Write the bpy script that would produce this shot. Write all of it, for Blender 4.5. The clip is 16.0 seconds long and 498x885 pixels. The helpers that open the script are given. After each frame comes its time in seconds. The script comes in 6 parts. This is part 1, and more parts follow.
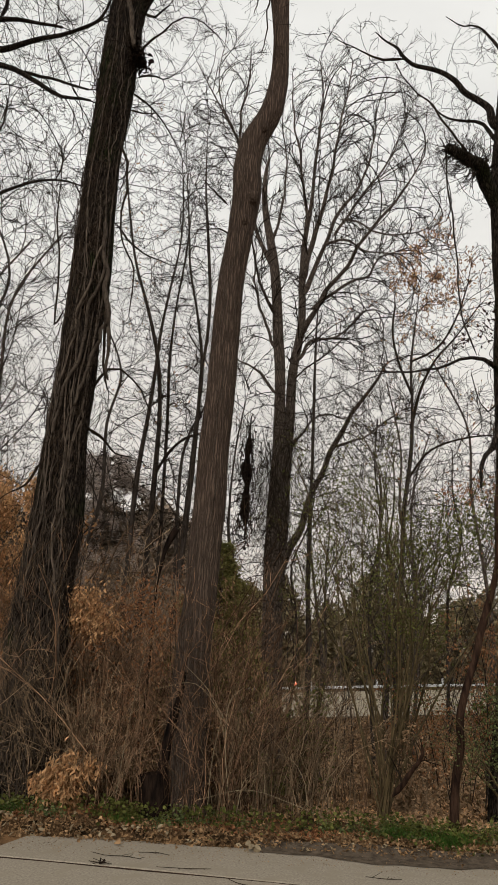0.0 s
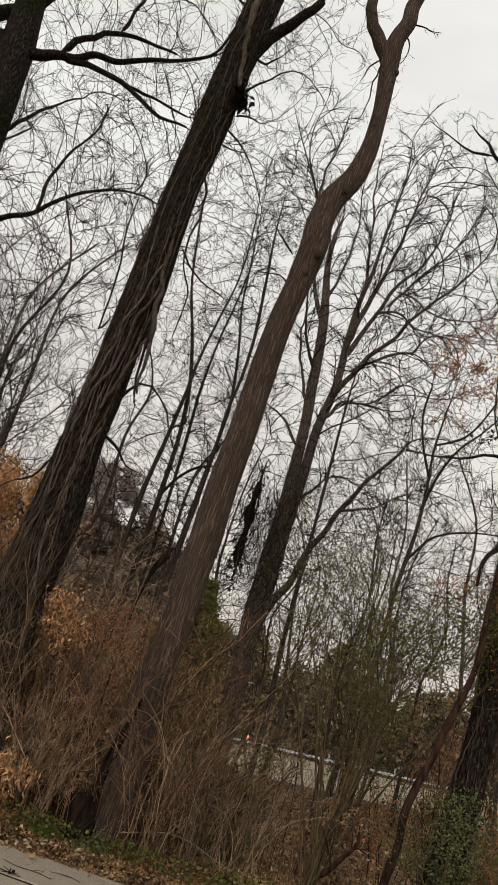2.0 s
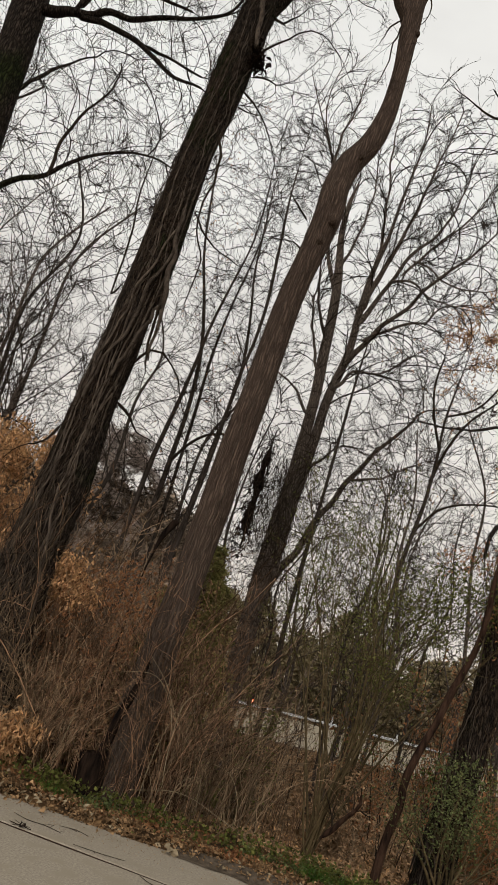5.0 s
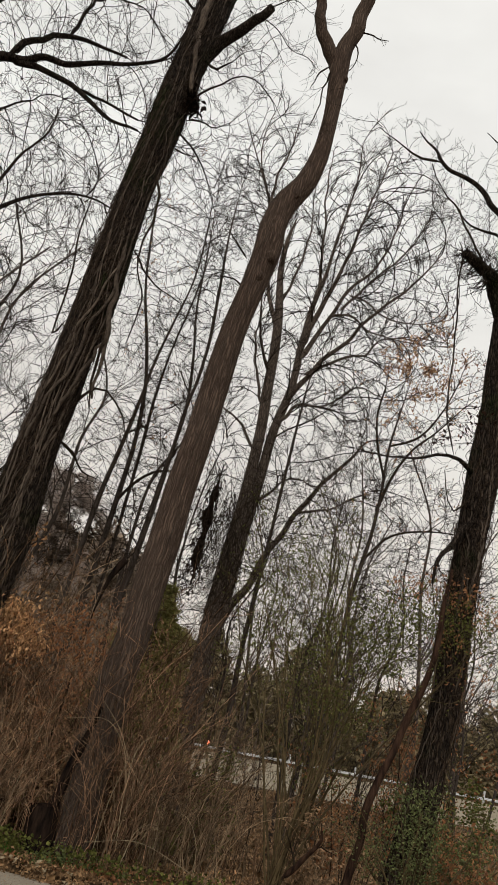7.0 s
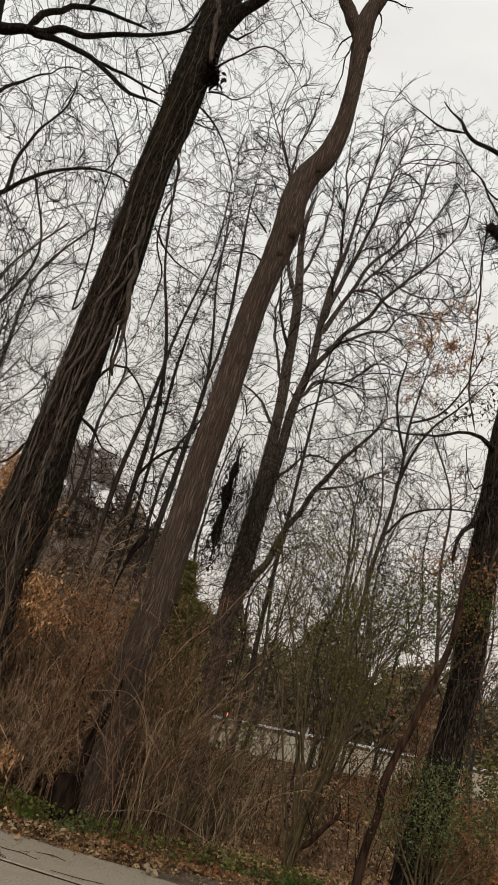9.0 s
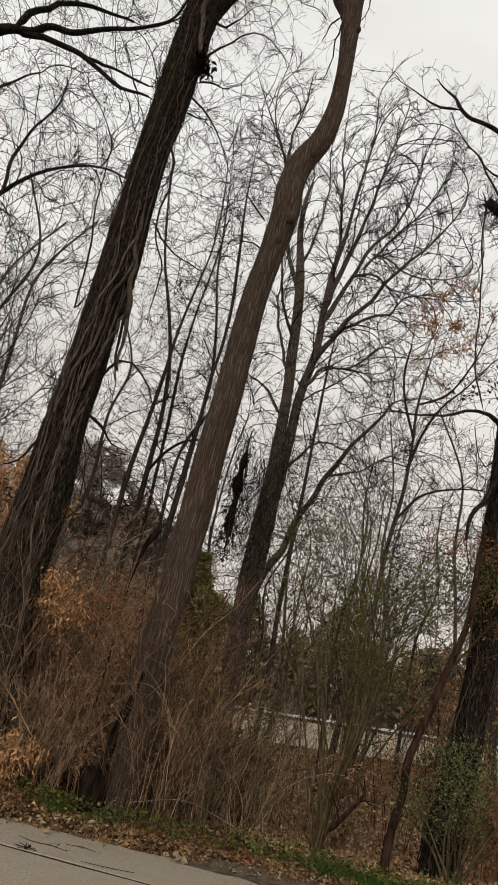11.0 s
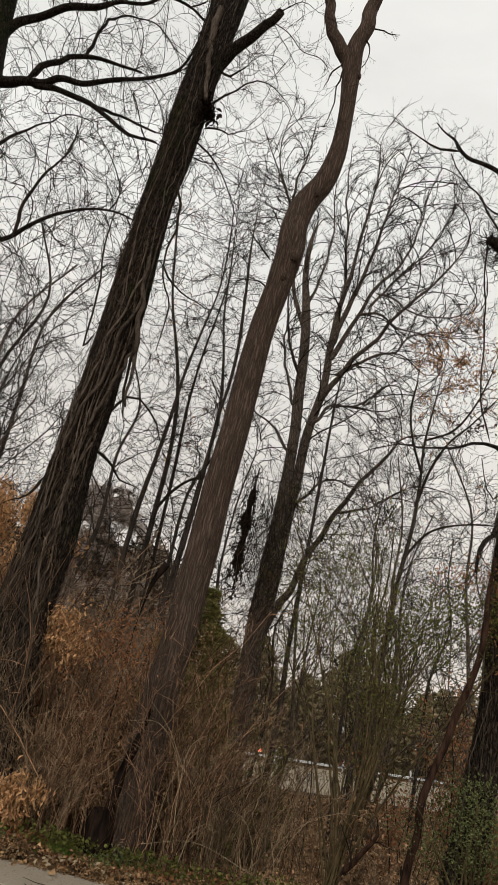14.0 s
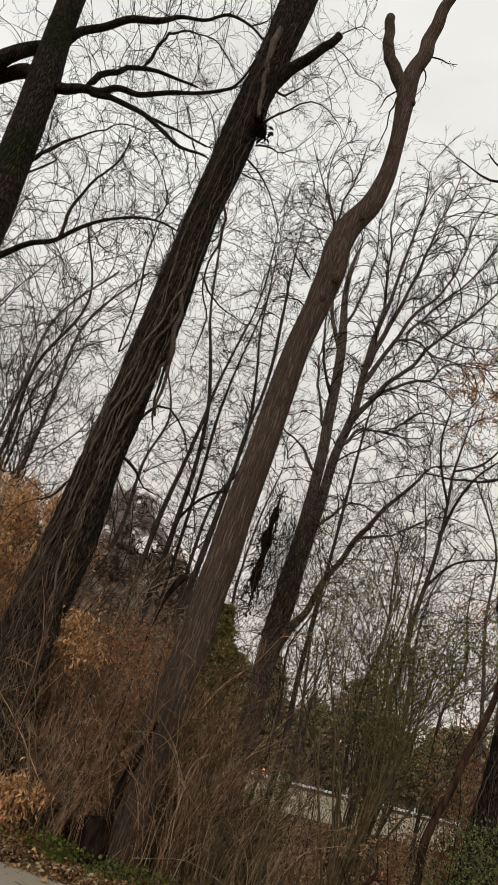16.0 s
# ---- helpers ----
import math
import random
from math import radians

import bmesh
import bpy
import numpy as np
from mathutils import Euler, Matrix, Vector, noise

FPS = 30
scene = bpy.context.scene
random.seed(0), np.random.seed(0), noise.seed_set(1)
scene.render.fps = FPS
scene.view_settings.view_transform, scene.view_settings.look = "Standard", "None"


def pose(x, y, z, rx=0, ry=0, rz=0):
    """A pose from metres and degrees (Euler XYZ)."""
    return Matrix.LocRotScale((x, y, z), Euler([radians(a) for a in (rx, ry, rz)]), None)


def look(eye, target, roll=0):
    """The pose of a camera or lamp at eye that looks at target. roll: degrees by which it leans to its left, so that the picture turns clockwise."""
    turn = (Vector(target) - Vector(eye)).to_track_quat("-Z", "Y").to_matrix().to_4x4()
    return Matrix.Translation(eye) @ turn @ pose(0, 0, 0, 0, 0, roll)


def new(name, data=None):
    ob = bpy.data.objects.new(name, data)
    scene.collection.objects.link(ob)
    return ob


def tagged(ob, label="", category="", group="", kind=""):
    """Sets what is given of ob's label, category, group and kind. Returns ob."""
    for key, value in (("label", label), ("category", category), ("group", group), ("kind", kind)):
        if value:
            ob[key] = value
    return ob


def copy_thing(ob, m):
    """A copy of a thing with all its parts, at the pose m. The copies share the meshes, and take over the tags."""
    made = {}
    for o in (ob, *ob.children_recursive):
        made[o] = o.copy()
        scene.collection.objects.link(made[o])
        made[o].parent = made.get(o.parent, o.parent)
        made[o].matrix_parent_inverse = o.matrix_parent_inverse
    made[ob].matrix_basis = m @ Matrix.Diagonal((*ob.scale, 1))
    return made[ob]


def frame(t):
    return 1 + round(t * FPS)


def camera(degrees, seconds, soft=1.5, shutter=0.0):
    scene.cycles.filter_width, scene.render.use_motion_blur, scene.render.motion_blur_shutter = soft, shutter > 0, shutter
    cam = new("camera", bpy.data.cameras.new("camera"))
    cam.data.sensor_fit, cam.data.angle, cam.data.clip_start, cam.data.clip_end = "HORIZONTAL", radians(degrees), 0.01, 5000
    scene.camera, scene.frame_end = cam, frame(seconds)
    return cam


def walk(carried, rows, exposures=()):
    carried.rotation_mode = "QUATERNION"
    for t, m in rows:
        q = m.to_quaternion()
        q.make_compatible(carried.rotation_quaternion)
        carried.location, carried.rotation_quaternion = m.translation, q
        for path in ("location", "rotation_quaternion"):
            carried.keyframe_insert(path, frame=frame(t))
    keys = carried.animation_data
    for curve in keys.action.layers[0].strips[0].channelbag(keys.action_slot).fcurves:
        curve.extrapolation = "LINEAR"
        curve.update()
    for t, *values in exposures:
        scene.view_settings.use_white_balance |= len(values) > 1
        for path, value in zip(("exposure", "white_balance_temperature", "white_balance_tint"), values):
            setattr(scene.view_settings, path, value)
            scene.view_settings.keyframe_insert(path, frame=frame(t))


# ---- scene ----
cam = camera(37.456, 16.0, soft=1.25)
PATH = [
    (0, pose(0.000, 0.000, 1.600, 107.230, -3.343, -1.036)),
    (0.5, pose(0.011, -0.025, 1.606, 108.784, -5.125, -2.215)),
    (1, pose(-0.003, -0.016, 1.609, 112.249, -10.043, -3.856)),
    (1.5, pose(-0.013, -0.018, 1.613, 111.994, -14.004, -3.989)),
    (2, pose(-0.001, -0.008, 1.613, 111.094, -16.423, -4.401)),
    (2.5, pose(-0.004, 0.001, 1.614, 110.638, -18.266, -5.219)),
    (3, pose(-0.021, -0.000, 1.607, 109.992, -19.804, -5.842)),
    (3.5, pose(-0.026, -0.001, 1.610, 108.820, -21.014, -5.954)),
    (3.7, pose(-0.029, -0.005, 1.611, 108.333, -20.780, -5.586)),
    (5.8, pose(-0.011, -0.014, 1.616, 110.048, -15.045, -4.469)),
    (6, pose(-0.012, -0.004, 1.606, 110.924, -14.416, -4.833)),
    (6.5, pose(-0.007, -0.029, 1.611, 112.124, -13.787, -6.055)),
    (7, pose(-0.011, -0.023, 1.592, 112.185, -14.328, -7.373)),
    (7.5, pose(-0.030, -0.014, 1.608, 111.481, -13.494, -7.349)),
    (8, pose(-0.032, -0.017, 1.612, 111.248, -14.044, -7.054)),
    (8.5, pose(-0.026, -0.009, 1.610, 110.485, -14.761, -6.609)),
    (9, pose(-0.025, -0.019, 1.609, 109.950, -15.001, -5.989)),
    (11.3, pose(0.006, -0.025, 1.560, 108.787, -11.844, -3.805)),
    (11.5, pose(0.019, -0.051, 1.528, 109.588, -11.269, -3.393)),
    (12, pose(0.048, -0.038, 1.488, 108.877, -11.019, -1.695)),
    (12.5, pose(0.064, -0.021, 1.481, 108.409, -10.591, -2.669)),
    (13, pose(0.055, -0.030, 1.479, 110.175, -11.162, -3.806)),
    (13.5, pose(0.052, -0.018, 1.484, 111.731, -11.481, -4.052)),
    (14, pose(0.038, -0.026, 1.481, 111.962, -12.368, -3.502)),
    (14.5, pose(0.059, -0.001, 1.472, 109.759, -11.822, -1.553)),
    (15, pose(0.074, 0.003, 1.472, 107.386, -10.176, 0.626)),
    (15.5, pose(0.078, 0.006, 1.479, 107.553, -12.003, 0.394)),
    (16, pose(0.034, 0.013, 1.516, 113.098, -17.204, -3.177)),
]
walk(cam, PATH)

# ---- light ----
world = bpy.data.worlds.new("world")
scene.world = world
world.use_nodes = True
wt = world.node_tree
wt.nodes.clear()
w_out = wt.nodes.new("ShaderNodeOutputWorld")
w_bg = wt.nodes.new("ShaderNodeBackground")
w_sky = wt.nodes.new("ShaderNodeTexSky")
w_sky.sky_type = "NISHITA"
w_sky.sun_disc = False
w_sky.sun_elevation, w_sky.sun_rotation = radians(38), radians(150)
w_gain = wt.nodes.new("ShaderNodeVectorMath")
w_gain.operation = "SCALE"
w_gain.inputs["Scale"].default_value = 0.10
w_tc = wt.nodes.new("ShaderNodeTexCoord")
w_map = wt.nodes.new("ShaderNodeMapping")
w_map.inputs["Scale"].default_value = (1.0, 1.0, 3.2)
w_noise = wt.nodes.new("ShaderNodeTexNoise")
w_noise.inputs["Scale"].default_value = 2.6
w_noise.inputs["Detail"].default_value = 5.0
w_noise.inputs["Roughness"].default_value = 0.55
w_ramp = wt.nodes.new("ShaderNodeValToRGB")
w_ramp.color_ramp.elements[0].position, w_ramp.color_ramp.elements[1].position = 0.33, 0.68
w_ramp.color_ramp.elements[0].color = (0.855, 0.84, 0.80, 1)
w_ramp.color_ramp.elements[1].color = (1.0, 0.99, 0.94, 1)
w_mix = wt.nodes.new("ShaderNodeMix")
w_mix.data_type = "RGBA"
w_mix.inputs["Factor"].default_value = 0.93
wt.links.new(w_tc.outputs["Generated"], w_map.inputs["Vector"])
wt.links.new(w_map.outputs["Vector"], w_noise.inputs["Vector"])
wt.links.new(w_noise.outputs["Fac"], w_ramp.inputs["Fac"])
wt.links.new(w_sky.outputs["Color"], w_gain.inputs[0])
wt.links.new(w_gain.outputs["Vector"], w_mix.inputs["A"])
w_sep = wt.nodes.new("ShaderNodeSeparateXYZ")
w_high = wt.nodes.new("ShaderNodeValToRGB")
w_high.color_ramp.elements[0].position, w_high.color_ramp.elements[1].position = 0.0, 0.62
w_high.color_ramp.elements[0].color = (0.81, 0.728, 0.66, 1)
w_high.color_ramp.elements[1].color = (1.0, 1.0, 1.0, 1)
w_dim = wt.nodes.new("ShaderNodeMix")
w_dim.data_type, w_dim.blend_type = "RGBA", "MULTIPLY"
w_dim.inputs["Factor"].default_value = 1.0
wt.links.new(w_tc.outputs["Generated"], w_sep.inputs["Vector"])
wt.links.new(w_sep.outputs["Z"], w_high.inputs["Fac"])
wt.links.new(w_ramp.outputs["Color"], w_dim.inputs["A"])
wt.links.new(w_high.outputs["Color"], w_dim.inputs["B"])
wt.links.new(w_dim.outputs["Result"], w_mix.inputs["B"])
wt.links.new(w_mix.outputs["Result"], w_bg.inputs["Color"])
w_bg.inputs["Strength"].default_value = 1.0
wt.links.new(w_bg.outputs["Background"], w_out.inputs["Surface"])

sun = new("sun", bpy.data.lights.new("sun", "SUN"))
sun.data.energy, sun.data.angle, sun.data.color = 1.5, radians(40), (1.0, 0.96, 0.9)
sun.matrix_world = look((-8, -14, 14), (0, 8, 0))


# ---- materials ----
def material(name, base, base2, rough=0.85, scale=(8, 8, 8), detail=6.0, fine=60.0, bump=0.4, depth=0.02,
             spots=None, spot_scale=1.2, spot_at=0.58, vary=0.0, island=0.0, metal=0.0, spec=0.05, ridges=None, cracks=None, crack_dark=0.35, thin=0.0):
    """Two colours mixed by stretched noise, with a finer noise as relief, patches of a third colour and a tint for each object or island."""
    m = bpy.data.materials.new(name)
    m.use_nodes = True
    nt = m.node_tree
    N, L = nt.nodes, nt.links
    bsdf = N["Principled BSDF"]
    bsdf.inputs["Roughness"].default_value = rough
    bsdf.inputs["Metallic"].default_value = metal
    bsdf.inputs["Specular IOR Level"].default_value = spec
    tc = N.new("ShaderNodeTexCoord")
    mp = N.new("ShaderNodeMapping")
    mp.inputs["Scale"].default_value = scale
    L.new(tc.outputs["Object"], mp.inputs["Vector"])
    n1 = N.new("ShaderNodeTexNoise")
    n1.inputs["Scale"].default_value = 1.0
    n1.inputs["Detail"].default_value = detail
    n1.inputs["Roughness"].default_value = 0.62
    L.new(mp.outputs["Vector"], n1.inputs["Vector"])
    ramp = N.new("ShaderNodeValToRGB")
    ramp.color_ramp.elements[0].position, ramp.color_ramp.elements[1].position = 0.34, 0.66
    ramp.color_ramp.elements[0].color, ramp.color_ramp.elements[1].color = (*base, 1), (*base2, 1)
    L.new(n1.outputs["Fac"], ramp.inputs["Fac"])
    col = ramp.outputs["Color"]
    if spots:
        n2 = N.new("ShaderNodeTexNoise")
        n2.inputs["Scale"].default_value = spot_scale
        n2.inputs["Detail"].default_value = 4.0
        L.new(tc.outputs["Object"], n2.inputs["Vector"])
        r2 = N.new("ShaderNodeValToRGB")
        r2.color_ramp.elements[0].position, r2.color_ramp.elements[1].position = spot_at - 0.06, spot_at + 0.08
        L.new(n2.outputs["Fac"], r2.inputs["Fac"])
        mx = N.new("ShaderNodeMix")
        mx.data_type = "RGBA"
        mx.inputs["B"].default_value = (*spots, 1)
        L.new(r2.outputs["Color"], mx.inputs["Factor"])
        L.new(col, mx.inputs["A"])
        col = mx.outputs["Result"]
    for amount, node, socket in ((vary, "ShaderNodeObjectInfo", "Random"), (island, "ShaderNodeNewGeometry", "Random Per Island")):
        if amount:
            src = N.new(node)
            rng = N.new("ShaderNodeMapRange")
            rng.inputs["To Min"].default_value, rng.inputs["To Max"].default_value = 1 - amount, 1 + amount
            L.new(src.outputs[socket], rng.inputs["Value"])
            hs = N.new("ShaderNodeHueSaturation")
            L.new(rng.outputs["Result"], hs.inputs["Value"])
            L.new(col, hs.inputs["Color"])
            col = hs.outputs["Color"]
    crack = None
    if cracks:
        wob = N.new("ShaderNodeTexNoise")
        wob.inputs["Scale"].default_value, wob.inputs["Detail"].default_value = 5.0, 3.0
        L.new(tc.outputs["Object"], wob.inputs["Vector"])
        add = N.new("ShaderNodeMix")
        add.data_type, add.blend_type = "RGBA", "LINEAR_LIGHT"
        add.inputs["Factor"].default_value = 0.028
        L.new(tc.outputs["Object"], add.inputs["A"])
        L.new(wob.outputs["Color"], add.inputs["B"])
        mp3 = N.new("ShaderNodeMapping")
        mp3.inputs["Scale"].default_value = cracks
        L.new(add.outputs["Result"], mp3.inputs["Vector"])
        vor = N.new("ShaderNodeTexVoronoi")
        vor.feature = "DISTANCE_TO_EDGE"
        vor.inputs["Scale"].default_value = 1.0
        L.new(mp3.outputs["Vector"], vor.inputs["Vector"])
        crack = N.new("ShaderNodeMapRange")
        crack.inputs["From Max"].default_value = 0.3
        crack.inputs["To Min"].default_value = crack_dark
        L.new(vor.outputs["Distance"], crack.inputs["Value"])
        mul = N.new("ShaderNodeMix")
        mul.data_type, mul.blend_type = "RGBA", "MULTIPLY"
        mul.inputs["Factor"].default_value = 1.0
        L.new(col, mul.inputs["A"])
        L.new(crack.outputs["Result"], mul.inputs["B"])
        col = mul.outputs["Result"]
    L.new(col, bsdf.inputs["Base Color"])
    if bump:
        n3 = N.new("ShaderNodeTexNoise")
        n3.inputs["Scale"].default_value = 1.0
        n3.inputs["Detail"].default_value = 5.0
        mp2 = N.new("ShaderNodeMapping")
        k = fine / max(scale)
        mp2.inputs["Scale"].default_value = tuple(s * k for s in scale) if ridges is None else ridges
        L.new(tc.outputs["Object"], mp2.inputs["Vector"])
        L.new(mp2.outputs["Vector"], n3.inputs["Vector"])
        bp = N.new("ShaderNodeBump")
        bp.inputs["Strength"].default_value = bump
        bp.inputs["Distance"].default_value = depth
        high = n3.outputs["Fac"]
        if crack:
            both = N.new("ShaderNodeMath")
            both.operation = "MULTIPLY_ADD"
            both.inputs[1].default_value = 0.5
            L.new(high, both.inputs[0])
            L.new(crack.outputs["Result"], both.inputs[2])
            high = both.outputs["Value"]
        L.new(high, bp.inputs["Height"])
        L.new(bp.outputs["Normal"], bsdf.inputs["Normal"])
    if thin:
        glow = N.new("ShaderNodeBsdfTranslucent")
        L.new(col, glow.inputs["Color"])
        both = N.new("ShaderNodeMixShader")
        both.inputs["Fac"].default_value = thin
        L.new(bsdf.outputs["BSDF"], both.inputs[1])
        L.new(glow.outputs["BSDF"], both.inputs[2])
        L.new(both.outputs["Shader"], N["Material Output"].inputs["Surface"])
    return m


BARK_DARK = material("bark_dark", (0.010, 0.0074, 0.0058), (0.098, 0.074, 0.057), scale=(45, 45, 9), bump=1.0, depth=0.04,
                     ridges=(60, 60, 9), spots=(0.028, 0.034, 0.011), spot_scale=1.1, spot_at=0.60, cracks=(30, 30, 5.5), crack_dark=0.18)
BARK_BROWN = material("bark_brown", (0.070, 0.048, 0.037), (0.138, 0.097, 0.073), scale=(70, 70, 4), bump=1.0, depth=0.025,
                      ridges=(90, 90, 5), spots=(0.118, 0.084, 0.064), spot_scale=0.9, spot_at=0.55, cracks=(34, 34, 1.9), crack_dark=0.42)
BARK_GREY = material("bark_grey", (0.066, 0.050, 0.040), (0.200, 0.157, 0.126), scale=(40, 40, 7), bump=0.9, depth=0.03, ridges=(50, 50, 8), cracks=(26, 26, 5), crack_dark=0.4)
TWIG = material("twig_bark", (0.0102, 0.007425, 0.00516), (0.03672, 0.02673, 0.01806), scale=(9, 9, 9), bump=0, island=0.35)
BARK_MID = material("grey_bark", (0.020, 0.0155, 0.0125), (0.072, 0.057, 0.047), scale=(30, 30, 4), bump=0.6, depth=0.02, ridges=(40, 40, 5))
TWIG_MID = material("grey_twig_bark", (0.015, 0.0115, 0.009), (0.050, 0.039, 0.031), scale=(6, 6, 6), bump=0, island=0.35)
# Paler than near twigs: the haze of distance is mixed into this bark colour.
TWIG_HAZED = material("hazed_twig_bark", (0.153, 0.1139, 0.0817), (0.255, 0.198, 0.1419), scale=(3, 3, 3), bump=0, island=0.3)
VINE_DARK = material("dark_vine_bark", (0.006, 0.0044, 0.0032), (0.07, 0.049, 0.034), scale=(30, 30, 8), bump=0.5, depth=0.01, island=0.5)
VINE_BARK = material("vine_bark", (0.028, 0.021, 0.016), (0.125, 0.098, 0.076), scale=(30, 30, 8), bump=0.5, depth=0.01, vary=0.35)
CANE = material("cane", (0.100, 0.066, 0.039), (0.45, 0.315, 0.195), scale=(4, 4, 4), bump=0, island=.75)
CANE_DARK = material("dark_cane", (0.034, 0.020, 0.0115), (0.150, 0.088, 0.051), scale=(4, 4, 4), bump=0, island=.7)
CANE_RED = material("reddish_cane", (0.090, 0.051, 0.031), (0.41, 0.245, 0.145), scale=(4, 4, 4), bump=0, island=.75)
CANE_GREY = material("cane_grey", (0.072, 0.049, 0.030), (0.31, 0.218, 0.134), scale=(5, 5, 5), bump=0, island=0.5)
# Haze is painted in: these twigs are paled to read as distant.
UNDER_HAZED = material("hazed_understorey_twig", (0.1319, 0.099, 0.07304), (0.2537, 0.195, 0.1452), scale=(3, 3, 3), bump=0, island=0.4)
OLIVE = material("olive_stem", (0.038, 0.028, 0.0135), (0.108, 0.079, 0.041), scale=(9, 9, 9), bump=0, vary=0.3)
CANE_PALE = material("cane_pale", (0.204, 0.1535, 0.0946), (0.3366, 0.2673, 0.172), scale=(12, 12, 12), bump=0, vary=0.25)
LEAF_ORANGE = material("dead_leaf_orange", (0.22, 0.112, 0.050), (0.76, 0.48, 0.25), scale=(14, 14, 14), bump=0.2, island=0.45, rough=0.7, thin=0.4)
LEAF_RUST = material("dead_leaf_rust", (0.204, 0.08415, 0.043), (0.3672, 0.1881, 0.086), scale=(14, 14, 14), bump=0.2, island=0.4, rough=0.7, thin=0.35)
LEAF_BROWN = material("dead_leaf_brown", (0.075, 0.043, 0.022), (0.33, 0.205, 0.105), scale=(10, 10, 10), bump=0.2, island=0.55, rough=0.75)
LEAF_GREEN = material("evergreen_leaf", (0.055, 0.066, 0.018), (0.150, 0.150, 0.042), scale=(10, 10, 10), bump=0, island=0.5, rough=0.6, thin=0.3)
LEAF_DARK = material("dark_ivy_leaf", (0.058, 0.076, 0.029), (0.165, 0.175, 0.070), scale=(10, 10, 10), bump=0, island=0.5, rough=0.6, thin=0.25)
LEAF_IVY = material("ivy_leaf", (0.045, 0.052, 0.013), (0.135, 0.135, 0.037), scale=(10, 10, 10), bump=0, island=0.5, rough=0.55, thin=0.25)
LEAF_CEDAR = material("cedar_needle", (0.105, 0.104, 0.036), (0.26, 0.23, 0.078), scale=(6, 6, 6), bump=0, island=0.4, thin=0.3)
# Leaf colour lifted so the far scrub carries its own painted haze.
LEAF_SCRUB_HAZED = material("hazed_scrub_leaf", (0.15, 0.120, 0.068), (0.285, 0.232, 0.134), scale=(1, 1, 1), bump=0, island=0.4, thin=0.3)
# Haze between here and the pines is painted into their pale needle colour.
LEAF_PINE_HAZED = material("hazed_pine_needle", (0.33, 0.275, 0.24), (0.50, 0.42, 0.37), scale=(1, 1, 1), bump=0, island=0.3, thin=0.4)
SOIL = material("leaf_mould", (0.02842, 0.018, 0.00968), (0.1015, 0.063, 0.03256), scale=(7, 7, 7), fine=50, bump=0.9, depth=0.05,
                spots=(0.1938, 0.1089, 0.0516), spot_scale=2.3, spot_at=0.55)
CONCRETE = material("weathered_concrete", (0.195, 0.165, 0.126), (0.325, 0.280, 0.219), scale=(48, 48, 48), detail=10, fine=300, bump=0.3, depth=0.004,
                    spots=(0.245, 0.208, 0.156), spot_scale=5.0, spot_at=0.56, rough=0.9)
LEAF_TAN = material("dead_leaf_tan", (0.14, 0.084, 0.046), (0.40, 0.26, 0.15), scale=(10, 10, 10), bump=0.2, island=0.5, rough=0.75)
MUD = material("damp_dirt", (0.045, 0.034, 0.024), (0.125, 0.096, 0.070), scale=(14, 14, 14), fine=80, bump=0.9, depth=0.02)
GRASS = material("grass_blade", (0.035, 0.075, 0.014), (0.10, 0.19, 0.035), scale=(10, 10, 10), bump=0, island=0.4, rough=0.6, thin=0.3)
FAR_ASPHALT = material("pale_asphalt", (0.235, 0.198, 0.143), (0.325, 0.276, 0.202), scale=(1, 1, 1), fine=30, bump=0.1)
STEEL = material("galvanised_steel", (0.5, 0.5, 0.5), (0.66, 0.66, 0.66), scale=(3, 3, 3), bump=0.05, rough=0.5, metal=0.4)
STUMP_WOOD = material("dark_stump_bark", (0.009, 0.005, 0.0035), (0.058, 0.032, 0.021), scale=(18, 18, 4), bump=1.0, depth=0.04, ridges=(26, 26, 5))
# Near-black brown shared by the stump, dead wood and caught leaf clumps.
NEAR_BLACK = material("near_black_brown", (0.003, 0.0022, 0.0018), (0.026, 0.016, 0.011), scale=(18, 18, 4), bump=1.0, depth=0.04, ridges=(26, 26, 5))


# ---- mesh tools ----
RNG = np.random.default_rng(7)


def mesh_from(name, verts, quads, mat, smooth=True, tris=None):
    me = bpy.data.meshes.new(name)
    q = np.asarray(quads, dtype=np.int32).reshape(-1, 4)
    t = np.asarray(tris, dtype=np.int32).reshape(-1, 3) if tris is not None else np.zeros((0, 3), np.int32)
    me.vertices.add(len(verts))
    me.vertices.foreach_set("co", np.asarray(verts, dtype=np.float32).ravel())
    loops = np.concatenate([q.ravel(), t.ravel()])
    me.loops.add(len(loops))
    me.loops.foreach_set("vertex_index", loops)
    sizes = np.concatenate([np.full(len(q), 4), np.full(len(t), 3)]).astype(np.int32)
    me.polygons.add(len(sizes))
    me.polygons.foreach_set("loop_start", np.concatenate([[0], np.cumsum(sizes)[:-1]]).astype(np.int32))
    me.polygons.foreach_set("use_smooth", np.full(len(sizes), smooth))
    me.update(calc_edges=True)
    me.materials.append(mat)
    return me


def unit(v):
    return v / np.maximum(np.linalg.norm(v, axis=-1, keepdims=True), 1e-9)


